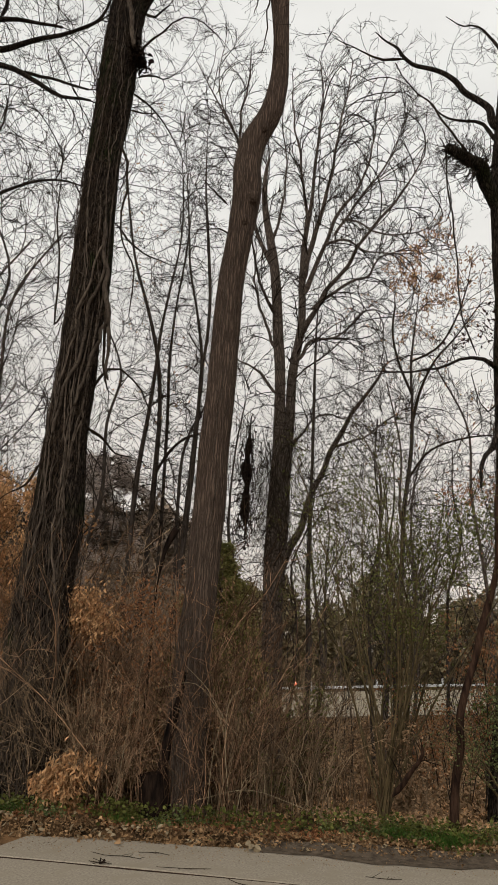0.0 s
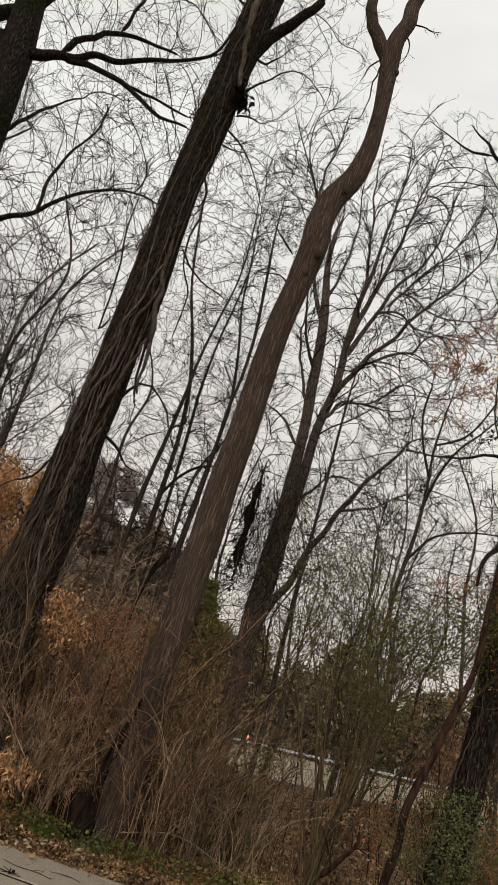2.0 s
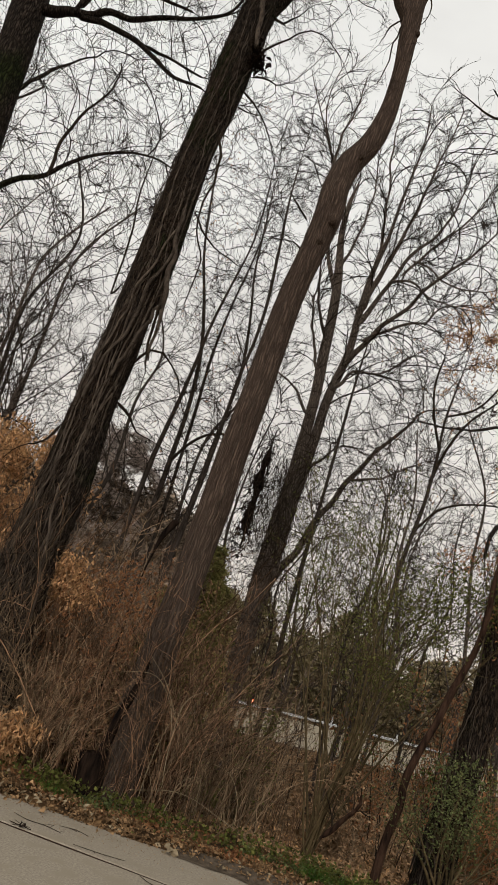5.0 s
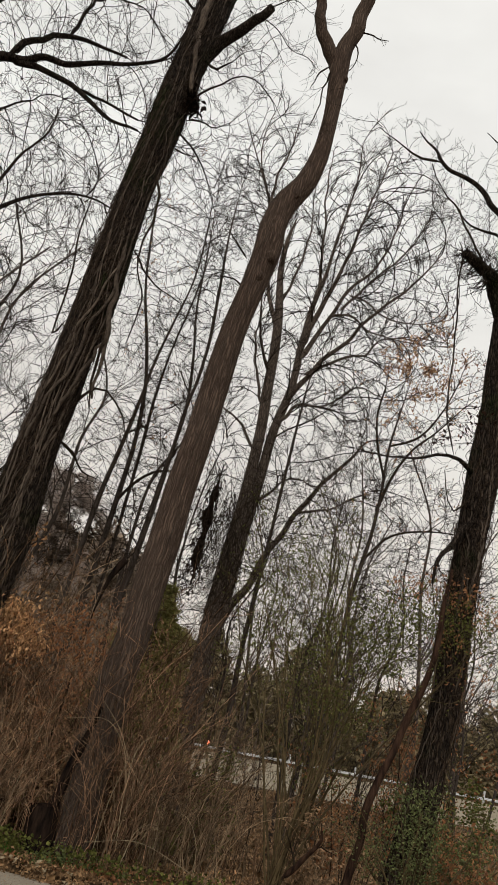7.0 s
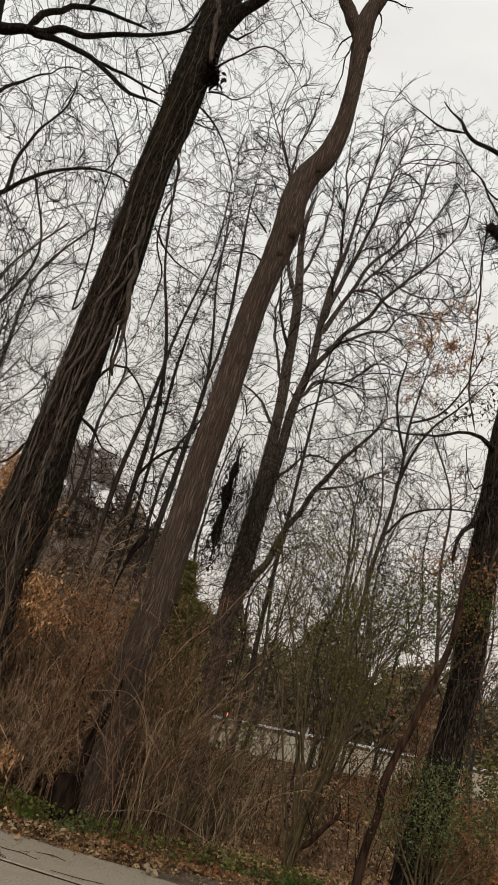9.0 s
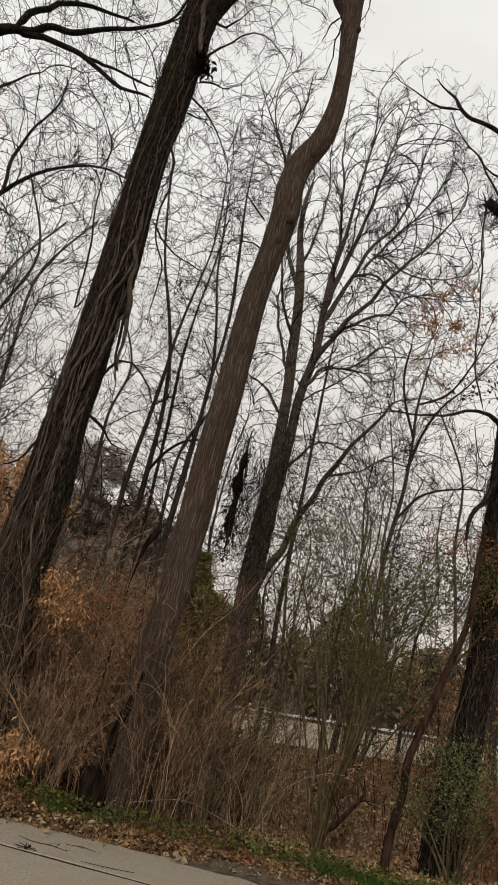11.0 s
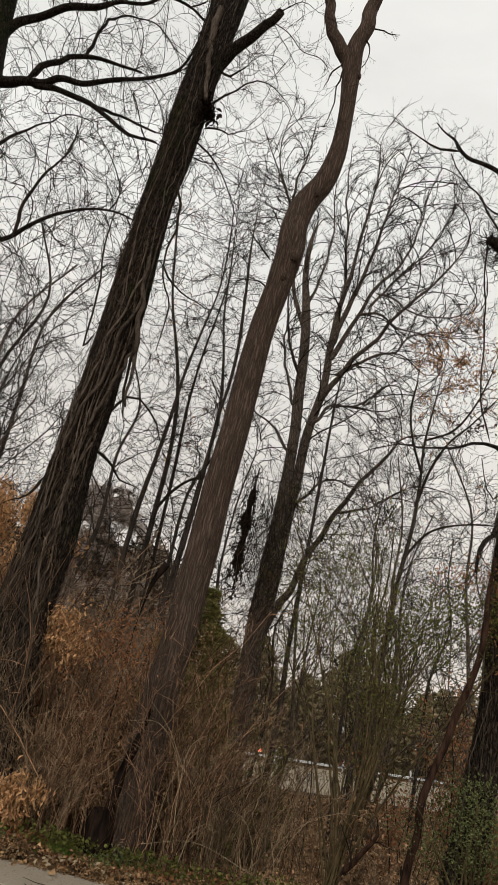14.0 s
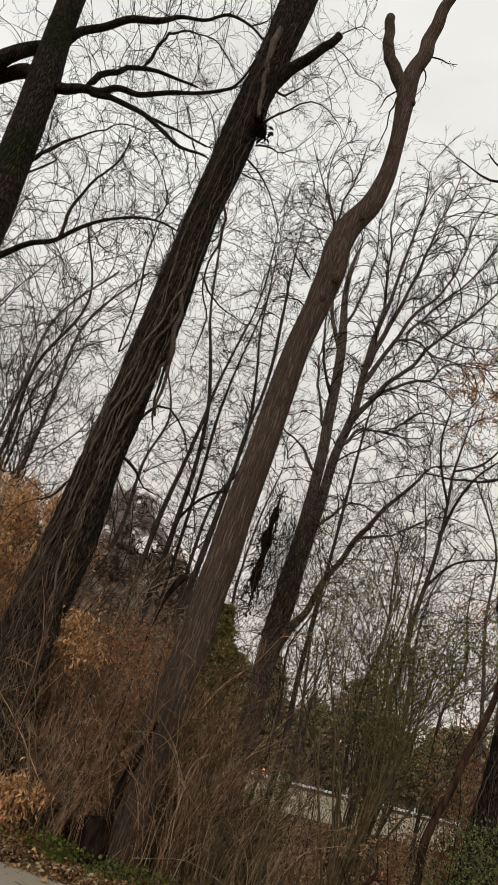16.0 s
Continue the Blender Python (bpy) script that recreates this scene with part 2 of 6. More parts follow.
def spine(points, n):
    """A smooth line through points (x, y, z, radius), as n places and n radii."""
    p = np.array(points, dtype=float)
    if len(p) == 2:
        p = np.array([p[0], p.mean(axis=0), p[1]])
    seg = np.linalg.norm(np.diff(p[:, :3], axis=0), axis=1)
    s = np.concatenate([[0], np.cumsum(seg)])
    m = np.gradient(p, s, axis=0)
    u = np.linspace(0, s[-1], n)
    i = np.clip(np.searchsorted(s, u, side="right") - 1, 0, len(p) - 2)
    h = (s[i + 1] - s[i])[:, None]
    x = ((u - s[i]) / h[:, 0])[:, None]
    out = ((2 * x**3 - 3 * x**2 + 1) * p[i] + (x**3 - 2 * x**2 + x) * h * m[i]
           + (-2 * x**3 + 3 * x**2) * p[i + 1] + (x**3 - x**2) * h * m[i + 1])
    return out[:, :3], np.maximum(out[:, 3], 0.001)


def rings(P, R, sides):
    """Ring vertices for K lines of N places: K x N x sides x 3."""
    T = unit(np.gradient(P, axis=1))
    main = unit(P[:, -1] - P[:, 0])
    ref = np.where(np.abs(main[:, 2:3]) < 0.75, np.array([[0, 0, 1.0]]), np.array([[0, 1.0, 0]]))
    A = unit(np.cross(T, ref[:, None, :]))
    B = np.cross(T, A)
    a = np.arange(sides) * 2 * np.pi / sides
    ring = np.cos(a)[None, None, :, None] * A[:, :, None, :] + np.sin(a)[None, None, :, None] * B[:, :, None, :]
    return P[:, :, None, :] + ring * R[:, :, None, None], ring


def tube_faces(K, N, sides):
    k, i, j = np.meshgrid(np.arange(K), np.arange(N - 1), np.arange(sides), indexing="ij")
    b = (k * N + i) * sides
    j2 = (j + 1) % sides
    return np.stack([b + j, b + j2, b + sides + j2, b + sides + j], axis=-1).reshape(-1, 4)


def tubes_mesh(name, sets, mat, sides=3):
    """One mesh from several sets of lines (P: K x N x 3, R: K x N)."""
    V, F, base = [], [], 0
    for item in sets:
        P, R = item[0], item[1]
        s = item[2] if len(item) > 2 else sides
        v, _ = rings(P, R, s)
        V.append(v.reshape(-1, 3))
        F.append(tube_faces(len(P), P.shape[1], s) + base)
        base += len(V[-1])
    return mesh_from(name, np.concatenate(V), np.concatenate(F), mat)


def sprout(P, R, m, n, reach, angle, up, ratio, tip=0.35, least=0.0025, t0=0.15, t1=1.0, wild=0.22, rng=RNG, flat=None, even=False, most=9.0):
    """m side shoots on each line: lines of n places that leave at an angle, wander and bend up."""
    K, N, _ = P.shape
    idx = np.repeat(np.arange(K), m)
    if even:
        span = np.linalg.norm(np.diff(P, axis=1), axis=2).sum(axis=1)
        idx = rng.choice(K, K * m, p=span / span.sum())
    t = rng.uniform(t0, t1, K * m)
    g = t * (N - 1)
    i = np.minimum(g.astype(int), N - 2)
    x = (g - i)[:, None]
    start = P[idx, i] * (1 - x) + P[idx, i + 1] * x
    rad = R[idx, i] * (1 - x[:, 0]) + R[idx, i + 1] * x[:, 0]
    T = unit(P[idx, i + 1] - P[idx, i])
    side = unit(np.cross(T, rng.normal(size=T.shape)))
    if flat is not None:
        side = unit(side * np.array([1, flat, 1]))
    a = np.radians(rng.normal(angle, 11, K * m))[:, None]
    D = unit(np.cos(a) * T + np.sin(a) * side + np.array([0, 0, up]))
    length = np.linalg.norm(np.diff(P, axis=1), axis=2).sum(axis=1)[idx]
    length = np.minimum(length, 5.0 if even else 99) * reach * rng.uniform(0.5, 1.25, K * m) * (1.15 - 0.75 * t)
    step = (length / (n - 1))[:, None]
    out = np.empty((K * m, n, 3))
    out[:, 0] = start
    for k in range(1, n):
        out[:, k] = out[:, k - 1] + D * step
        D = unit(D + rng.normal(0, wild, D.shape) + np.array([0, 0, up * 0.25]))
    r0 = np.clip(rad * ratio, least, most)
    r = r0[:, None] * (1 - (1 - tip) * np.linspace(0, 1, n))[None, :]
    return out, np.maximum(r, least * 0.8)


def leaf_mesh(name, C, size, mat, droop=0.5, rng=RNG, aspect=0.55, fold=0.25, simple=False):
    """Folded pointed leaves at the places C: six corners and two quads each."""
    n = len(C)
    D = rng.normal(size=(n, 3))
    D[:, 2] = D[:, 2] * 0.5 - droop
    D = unit(D)
    S = unit(np.cross(D, rng.normal(size=(n, 3))))
    U = np.cross(D, S)
    L = size * rng.uniform(0.6, 1.3, n)[:, None]
    W = L * aspect * 0.5
    lift = U * L * fold * rng.uniform(0.2, 1.4, n)[:, None]
    if simple:
        v = np.stack([C, C + D * L * 0.5 + S * W + lift, C + D * L, C + D * L * 0.5 - S * W + lift], axis=1)
        b = (np.arange(n) * 4)[:, None]
        return mesh_from(name, v.reshape(-1, 3), np.zeros((0, 4), np.int32), mat, smooth=False, tris=np.concatenate([b + np.array([[0, 2, 1]]), b + np.array([[0, 3, 2]])]))
    v = np.stack([C, C + D * L * 0.42 + S * W + lift, C + D * L * 0.5, C + D * L * 0.42 - S * W + lift, C + D * L - lift * 0.4,
                  C + D * L * 0.75 + S * W * 0.6 + lift * 0.6, C + D * L * 0.75 - S * W * 0.6 + lift * 0.6], axis=1)
    b = (np.arange(n) * 7)[:, None]
    q = np.concatenate([b + np.array([[0, 2, 5, 1]]), b + np.array([[0, 3, 6, 2]])])
    t = np.concatenate([b + np.array([[2, 4, 5]]), b + np.array([[2, 6, 4]])])
    return mesh_from(name, v.reshape(-1, 3), q, mat, smooth=False, tris=t)


def part(name, me, parent, label=""):
    """Links a mesh as one part under a thing or a part."""
    ob = new(name, me)
    ob.parent = parent
    return tagged(ob, label)


def thing(name, place, label, category, group="", kind=""):
    ob = new(name)
    ob.location = place
    ob.empty_display_size = 0.2
    return tagged(ob, label, category, group, kind)


def under(ob, me_ob):
    """Parents a part that was built in world places, keeping it where it is."""
    me_ob.parent = ob
    me_ob.matrix_parent_inverse = Matrix.Translation(-Vector(ob.location))
    return me_ob


def wpart(name, me, parent, label=""):
    return tagged(under(parent, new(name, me)), label)


def trunk_mesh(name, points, mat, sides=28, step=0.07, lump=0.05, furrow=0.05, flare=0.35, seed=1, cap=False, ridge=0.0, nose=False):
    """A trunk along the points, with a root flare, lumps and upright furrows."""
    rng = np.random.default_rng(seed)
    p = np.array(points, dtype=float)
    length = np.linalg.norm(np.diff(p[:, :3], axis=0), axis=1).sum()
    n = max(8, int(length / step))
    P, R = spine(points, n)
    s = np.linspace(0, length, n)
    R = R * (1 + flare * np.exp(-s / 0.45))
    if nose:
        R = R * (.12 + .88 * np.clip(s / (2.2 * R[0]), 0, 1) ** .6)
    V, ring = rings(P[None], R[None], sides)
    a = np.arange(sides) * 2 * np.pi / sides
    d = np.zeros((n, sides))
    for k in range(10):
        f, w, ph = rng.integers(1, 5), rng.uniform(0.4, 2.4), rng.uniform(0, 6.28, 2)
        d += lump / 5 * np.sin(f * a[None] + ph[0] + 1.2 * np.sin(w * s + ph[1])[:, None]) * np.sin(w * s + ph[1])[:, None]
    for k in range(6):
        f, w, ph = rng.integers(6, 13), rng.uniform(0.8, 3.0), rng.uniform(0, 6.28, 2)
        d += furrow / 4 * np.sin(f * a[None] + ph[0] + 1.5 * np.sin(w * s + ph[1])[:, None])
    d += rng.normal(0, furrow * 0.25, d.shape)
    if ridge:
        ph = np.cumsum(rng.normal(0, .35, n)) * .35
        f = int(sides / 4)
        d += ridge * np.abs(np.sin(.5 * f * a[None] + ph[:, None] + .6 * np.sin(2 * a[None] + 1.3 * s[:, None])))
    V = V[0] + ring[0] * (R[:, None] * d)[:, :, None]
    F = tube_faces(1, n, sides)
    V = V.reshape(-1, 3)
    tris = None
    if cap:
        V = np.concatenate([V, P[-1:] - (P[-1:] - P[-2:-1]) * 0.3])
        last = (n - 1) * sides
        tris = [(last + j, last + (j + 1) % sides, len(V) - 1) for j in range(sides)]
    return mesh_from(name, V, F, mat, tris=tris), P, R


def line_set(limbs, n=12):
    L = [spine(l, n) for l in limbs]
    return np.array([l[0] for l in L]), np.array([l[1] for l in L])


def crooked(points, rng):
    """Kinks a limb: eleven places along it, each pushed a little aside."""
    P, R = spine(points, 13)
    length = np.linalg.norm(np.diff(P, axis=0), axis=1).sum()
    k = rng.normal(0, 1, (13, 3)) * np.minimum(.008 * length, R * .3 + .008)[:, None]
    k[0] = k[-1] = 0
    P = P + k
    return [(*P[i], R[i]) for i in range(13)]


def grow(seeds, dirs, cloud, step=.28, reach=2.4, kill=.34, keep=.8, up=.06, wob=.2, rounds=70, least=.004, most=.04, power=2.3, seed=1):
    """Branches that grow from the seeds towards the places of a cloud and fork where these part.
    Gives sets of lines, sorted by their number of places, with radii that add up towards the seeds."""
    rng = np.random.default_rng(seed)
    pos, way = np.array(seeds, dtype=float), unit(np.array(dirs, dtype=float))
    first = len(pos)
    parent, kids, kid = np.full(first, -1), np.zeros(first, int), np.zeros((first, 3))
    A = np.array(cloud, dtype=float)
    best, who = np.full(len(A), 1e9), np.zeros(len(A), int)
    begin = 0
    for _ in range(rounds):
        for b in range(begin, len(pos), 400):
            d = ((A[:, None] - pos[None, b:b + 400]) ** 2).sum(-1)
            j = d.argmin(axis=1)
            near = d[np.arange(len(A)), j]
            who, best = np.where(near < best, j + b, who), np.minimum(near, best)
        live = (best > kill**2) & (kids[who] < 2)
        A, best, who = A[live], best[live], who[live]
        begin = len(pos)
        on = best < reach**2
        if not on.any():
            break
        pull = np.zeros((len(pos), 3))
        np.add.at(pull, who[on], unit(A[on] - pos[who[on]]))
        idx = np.unique(who[on])
        D = unit(unit(pull[idx]) + keep * way[idx] + rng.normal(0, wob, (len(idx), 3)) + np.array([0, 0, up]))
        fork = (D * kid[idx]).sum(-1) < .88
        idx, D = idx[fork], D[fork]
        if not len(idx):
            break
        kids[idx] += 1
        kid[idx] = D
        pos, way = np.concatenate([pos, pos[idx] + D * step * rng.uniform(.75, 1.2, (len(idx), 1))]), np.concatenate([way, D])
        parent, kids, kid = np.concatenate([parent, idx]), np.concatenate([kids, np.zeros(len(idx), int)]), np.concatenate([kid, np.zeros((len(idx), 3))])
    load = np.zeros(len(pos))
    heir, heavy = np.full(len(pos), -1), np.zeros(len(pos))
    for i in range(len(pos) - 1, first - 1, -1):
        load[i] = max(load[i], least**power)
        p = parent[i]
        load[p] += load[i]
        if load[i] > heavy[p]:
            heavy[p], heir[p] = load[i], i
    rad = np.clip(load ** (1 / power), least, most)
    for _ in range(2):
        new_pos = pos.copy()
        mid = np.nonzero((parent >= 0) & (heir >= 0))[0]
        new_pos[mid] = .6 * pos[mid] + .2 * (pos[parent[mid]] + pos[heir[mid]])
        pos = new_pos
    by_size = {}
    for i in range(first, len(pos)):
        p = parent[i]
        if p < first or heir[p] != i:
            chain = [p, i]
            while heir[chain[-1]] >= 0:
                chain.append(heir[chain[-1]])
            by_size.setdefault(len(chain), []).append(chain)
    sets = []
    for n in sorted(by_size):
        c = np.array(by_size[n])
        r = rad[c]
        r[:, 0] = r[:, 1]
        r[:, -1] *= .6
        P = pos[c]
        if n == 2:
            P, r = np.stack([P[:, 0], P.mean(axis=1), P[:, 1]], 1), np.stack([r[:, 0], r.mean(axis=1), r[:, 1]], 1)
        sets.append((P, r))
    return sets


def fuzz(sets, count, length, least, seed, n=4, up=.05, angle=42, side=2, thin=.02, curl=.3):
    """Last twigs: short, crooked shoots set along the thinner branches, with side shoots of their own."""
    rng = np.random.default_rng(seed)
    a = np.concatenate([P[:, :-1].reshape(-1, 3) for P, R in sets])
    b = np.concatenate([P[:, 1:].reshape(-1, 3) for P, R in sets])
    r = np.concatenate([R[:, 1:].reshape(-1) for P, R in sets])
    w = np.linalg.norm(b - a, axis=1) * (r < thin)
    i = rng.choice(len(a), count, p=w / w.sum())
    x = rng.random((count, 1))
    P = np.empty((count, n, 3))
    P[:, 0] = a[i] * (1 - x) + b[i] * x
    T = unit(b[i] - a[i])
    t = np.radians(rng.normal(angle, 13, count))[:, None]
    D = unit(np.cos(t) * T + np.sin(t) * unit(np.cross(T, rng.normal(size=T.shape))) + np.array([0, 0, up]))
    L = length * rng.uniform(.35, 1.2, count)[:, None]
    for k in range(1, n):
        P[:, k] = P[:, k - 1] + D * L / (n - 1)
        D = unit(D + rng.normal(0, curl, D.shape) + np.array([0, 0, up]))
    R = np.broadcast_to(least * np.linspace(1.25, .7, n), (count, n)).copy()
    out = [(P, R)]
    if side:
        out.append(sprout(P, R, side, 3, .55, 40, up, .8, least=least * .8, rng=rng, wild=curl))
    return out


def cloud_round(lines, count, wide, rng, low=.2, ahead=.8, rise=.2):
    """Places strewn round lines, mostly ahead of and above them."""
    A, T, W = [], [], []
    for l in lines:
        P, _ = spine(l, 24)
        k = int(24 * low)
        A.append(P[k:]), T.append(unit(np.gradient(P, axis=0))[k:])
        W.append(np.full(24 - k, np.linalg.norm(P[-1] - P[0])))
    A, T, W = np.concatenate(A), np.concatenate(T), np.concatenate(W)
    i = rng.choice(len(A), count, p=W / W.sum())
    return A[i] + T[i] * rng.uniform(0, ahead, (count, 1)) + rng.normal(0, wide, (count, 3)) + np.array([0, 0, rise])


def seeds_on(lines, step, low=.15):
    """Places and directions along lines, from which branches may start."""
    P, D = [], []
    for l in lines:
        n = max(5, int(np.linalg.norm(np.array(l[-1][:3]) - np.array(l[0][:3])) / step))
        q, _ = spine(l, n)
        k = int(n * low)
        P.append(q[k:]), D.append(unit(np.gradient(q, axis=0))[k:])
    return np.concatenate(P), np.concatenate(D)


def build_tree(name, label, trunk, limbs, mat, twig_mat, shoots, seed=1, caps=(), bare=(), wild=.26, group="", most=.03, low=.15, tip=1.0, crown=None, lead=(), **kw):
    """A tree: a trunk, each traced limb as a part, and a crown of shoots grown on the limbs.
    shoots: rows of (count, places, reach, angle, up, ratio, least)."""
    rng = np.random.default_rng(seed)
    ob = thing(name, trunk[0][:3], label, "tree", group)
    trunk = [*trunk[:-1], (*trunk[-1][:3], trunk[-1][3] * tip)]
    x, y, z, r = trunk[0]
    if z > -.3:
        trunk = [(x - (trunk[1][0] - x) * .3, y, z - .45, r * 1.08), *trunk]
    me, P, R = trunk_mesh("trunk", trunk, mat, seed=seed, **kw)
    wpart("trunk", me, ob)
    limbs = [crooked(l, rng) for l in limbs]
    limbs = [[(*q[:3], q[3] * (1 - .4 * k / (len(l) - 1) * (i not in caps))) for k, q in enumerate(l)] for i, l in enumerate(limbs)]
    for i, l in enumerate(limbs):
        r = max(q[3] for q in l)
        n = 26 if r > 0.06 else 16
        lm, _, _ = trunk_mesh("limb", l, mat if r > 0.03 else twig_mat, sides=12 if r > 0.06 else 7,
                              step=0.10 if r > 0.06 else 0.16, lump=0.09, furrow=0.02, flare=0.12 if r > 0.05 else 0,
                              seed=seed + i, cap=i in caps, nose=r < .1)
        wpart("limb", lm, ob)
    if crown:
        carry = [l for i, l in enumerate(limbs) if i not in bare] + [list(l) for l in lead]
        cloud = crown["cloud"](carry, rng)
        sets = grow(*seeds_on(carry, crown["step"] * .8, low), cloud, seed=seed, most=most, **{k: v for k, v in crown.items() if k not in ("cloud", "fuzz")})
        count, length, fine, *bend = crown["fuzz"]
        twigs = fuzz(sets, count, length, fine, seed, **dict(zip(("angle", "up", "thin"), bend)))
        thick = [(P, R, 5) if R.max() > .02 else (P, R) for P, R in sets]
        wpart("crown", tubes_mesh("crown", thick + twigs, twig_mat), ob, "fine bare twigs")
        return ob, P, R, sets
    if limbs and shoots:
        A, B = line_set([l for i, l in enumerate(limbs) if i not in bare])
        sets = []
        for count, places, reach, angle, up, ratio, least in shoots:
            A, B = sprout(A, B, count, places, reach, angle, up, ratio, least=least, rng=rng, wild=wild, even=not sets, most=most, t0=low)
            sets.append((A, B))
        wpart("crown", tubes_mesh("crown", sets, twig_mat), ob, "fine bare twigs")
        return ob, P, R, sets
    return ob, P, R, []


def limb(store, *points):
    store.append(points)


# ---- ground, road ----
def far_z(x, y):
    """The surface of the far road, which climbs to the east."""
    return 0.10 + 0.075 * (np.clip(x, -12, 40) - 4) + 0.035 * (y - 30)


def height(x, y):
    """The bank beyond the road, a shallow hollow and the rise to the far road."""
    x, y = np.asarray(x, dtype=float), np.asarray(y, dtype=float)
    bank = np.interp(y, [-400, 6.4, 7.72, 7.86, 8.5, 10, 15, 22, 28, 48, 60, 120, 400], [-.06, -.06, -.035, .075, .13, .02, -.55, -.75, -.2, .35, .6, 3, 9])
    lump = 0.05 * np.sin(1.7 * x + 0.6 * y) * np.sin(0.9 * y - 0.7 * x) + 0.03 * np.sin(4.1 * x - 1.3) * np.sin(3.7 * y)
    grade = 0.06 * np.clip(x, -20, 60) * np.clip((y - 18) / 14, 0, 1)
    z = bank + lump * np.clip((y - 7.6) / 0.8, 0, 1) + grade
    verge = np.clip((y - 24) / 5, 0, 1) * np.clip((58 - y) / 12, 0, 1)
    return z * (1 - verge) + (far_z(x, y) - 0.03) * verge


gx = np.concatenate([np.linspace(-500, -24, 20)[:-1], np.linspace(-24, 24, 97), np.linspace(24, 500, 20)[1:]])
gy = np.concatenate([np.linspace(-400, 6, 16)[:-1], np.linspace(6, 32, 79), np.linspace(32, 600, 40)[1:]])
GX, GY = np.meshgrid(gx, gy, indexing="ij")
gv = np.stack([GX, GY, height(GX, GY)], axis=-1).reshape(-1, 3)
gi, gj = np.meshgrid(np.arange(len(gx) - 1), np.arange(len(gy) - 1), indexing="ij")
gb = gi * len(gy) + gj
ground = new("ground", mesh_from("ground", gv, np.stack([gb, gb + len(gy), gb + len(gy) + 1, gb + 1], -1).reshape(-1, 4), SOIL))
tagged(ground, "woodland ground of brown leaf mould falling into a hollow", "ground", kind="structure")


SKEW = -0.12   # the open joint runs askew to the edge


def slab_mesh(name, corners, top, thick, mat, nx=40, wob=0.0, seed=1, skew=0.0, skew0=0.0, slant=0.0):
    """A slab with a slightly wavy front and back edge and rounded upper rim."""
    rng = np.random.default_rng(seed)
    (x0, y0), (x1, y1) = corners
    bm = bmesh.new()
    back = [(x, y1 + skew * max(-6, min(6, x)) + wob * (math.sin(x * 1.3 + seed) + 0.6 * math.sin(x * 3.1)) + rng.normal(0, wob * 0.3)) for x in np.linspace(x0 + slant, x1, nx)]
    front = [(x, y0 + skew0 * max(-6, min(6, x)) + 0.25 * wob * math.sin(x * 1.7 + seed)) for x in np.linspace(x0, x1, nx)]
    rows = []
    for inset, z in ((0.0, top - thick), (0.0, top - 0.012), (0.012, top)):
        rows.append(([bm.verts.new((x, y + inset, z)) for x, y in front], [bm.verts.new((x, y - inset, z)) for x, y in back]))
    for (f0, b0), (f1, b1) in zip(rows, rows[1:]):
        for i in range(nx - 1):
            bm.faces.new((f0[i], f0[i + 1], f1[i + 1], f1[i]))
            bm.faces.new((b0[i + 1], b0[i], b1[i], b1[i + 1]))
        bm.faces.new((f0[0], f1[0], b1[0], b0[0]))
    f, b = rows[-1]
    for i in range(nx - 1):
        bm.faces.new((f[i], f[i + 1], b[i + 1], b[i]))
    me = bpy.data.meshes.new(name)
    bm.to_mesh(me)
    bm.free()
    me.materials.append(mat)
    return me


road = thing("road", (0, 0, 0), "weathered grey concrete road with a dark open joint", "road", kind="structure")
for k, (c0, c1) in enumerate((((-60, -5.5), (60, 1.0)), ((-60, 1.012), (60, 6.65)), ((-2.06, 6.705), (60, 7.74)))):
    wpart("slab", slab_mesh("slab", (c0, c1), 0.0, 0.10, CONCRETE, nx=500, wob=0.05 if k == 2 else 0.014, seed=k + 1, skew=(0, SKEW, 0)[k], skew0=(0, 0, SKEW)[k], slant=0.24 if k == 2 else 0), road)

jx = np.linspace(-30, 30, 240)
jc = 6.678 + SKEW * np.clip(jx, -6, 6)
jv = np.stack([np.stack([jx, jc - .035, 0 * jx - .007], -1), np.stack([jx, jc + .035, 0 * jx - .007], -1)], 1).reshape(-1, 3)
jk = np.arange(239) * 2
wpart("joint", mesh_from("joint", jv, np.stack([jk, jk + 2, jk + 3, jk + 1], -1), STUMP_WOOD), road, "dark dirt-filled joint")

# ---- far road ----
frx, fry = np.meshgrid(np.linspace(-30, 90, 60), np.linspace(30, 44, 8), indexing="ij")
frv = np.stack([frx, fry, far_z(frx, fry)], -1).reshape(-1, 3)
a, b = np.meshgrid(np.arange(59), np.arange(7), indexing="ij")
k = a * 8 + b
far_road = new("far_road", mesh_from("far_road", frv, np.stack([k, k + 8, k + 9, k + 1], -1).reshape(-1, 4), FAR_ASPHALT))
tagged(far_road, "pale asphalt road beyond the trees", "road", kind="structure")

rail = thing("guard_rail", (4, 44.3, 0), "galvanised steel guard rail along the far road", "guard rail")
prof = [(0.0, 0.0), (0.05, 0.05), (0.0, 0.11), (0.0, 0.15), (0.05, 0.21), (0.0, 0.27)]
rx = np.linspace(-28, 88, 60)
rv = np.array([[(x, 44.3 - d, far_z(x, 44) + 0.16 + .5 * h) for d, h in prof] for x in rx]).reshape(-1, 3)
a, b = np.meshgrid(np.arange(59), np.arange(5), indexing="ij")
k = a * 6 + b
wpart("rail", mesh_from("rail", rv, np.stack([k, k + 6, k + 7, k + 1], -1).reshape(-1, 4), STEEL), rail)
post_bm = bmesh.new()
bmesh.ops.create_cube(post_bm, size=1, matrix=Matrix.Diagonal((0.09, 0.12, 0.9, 1)))
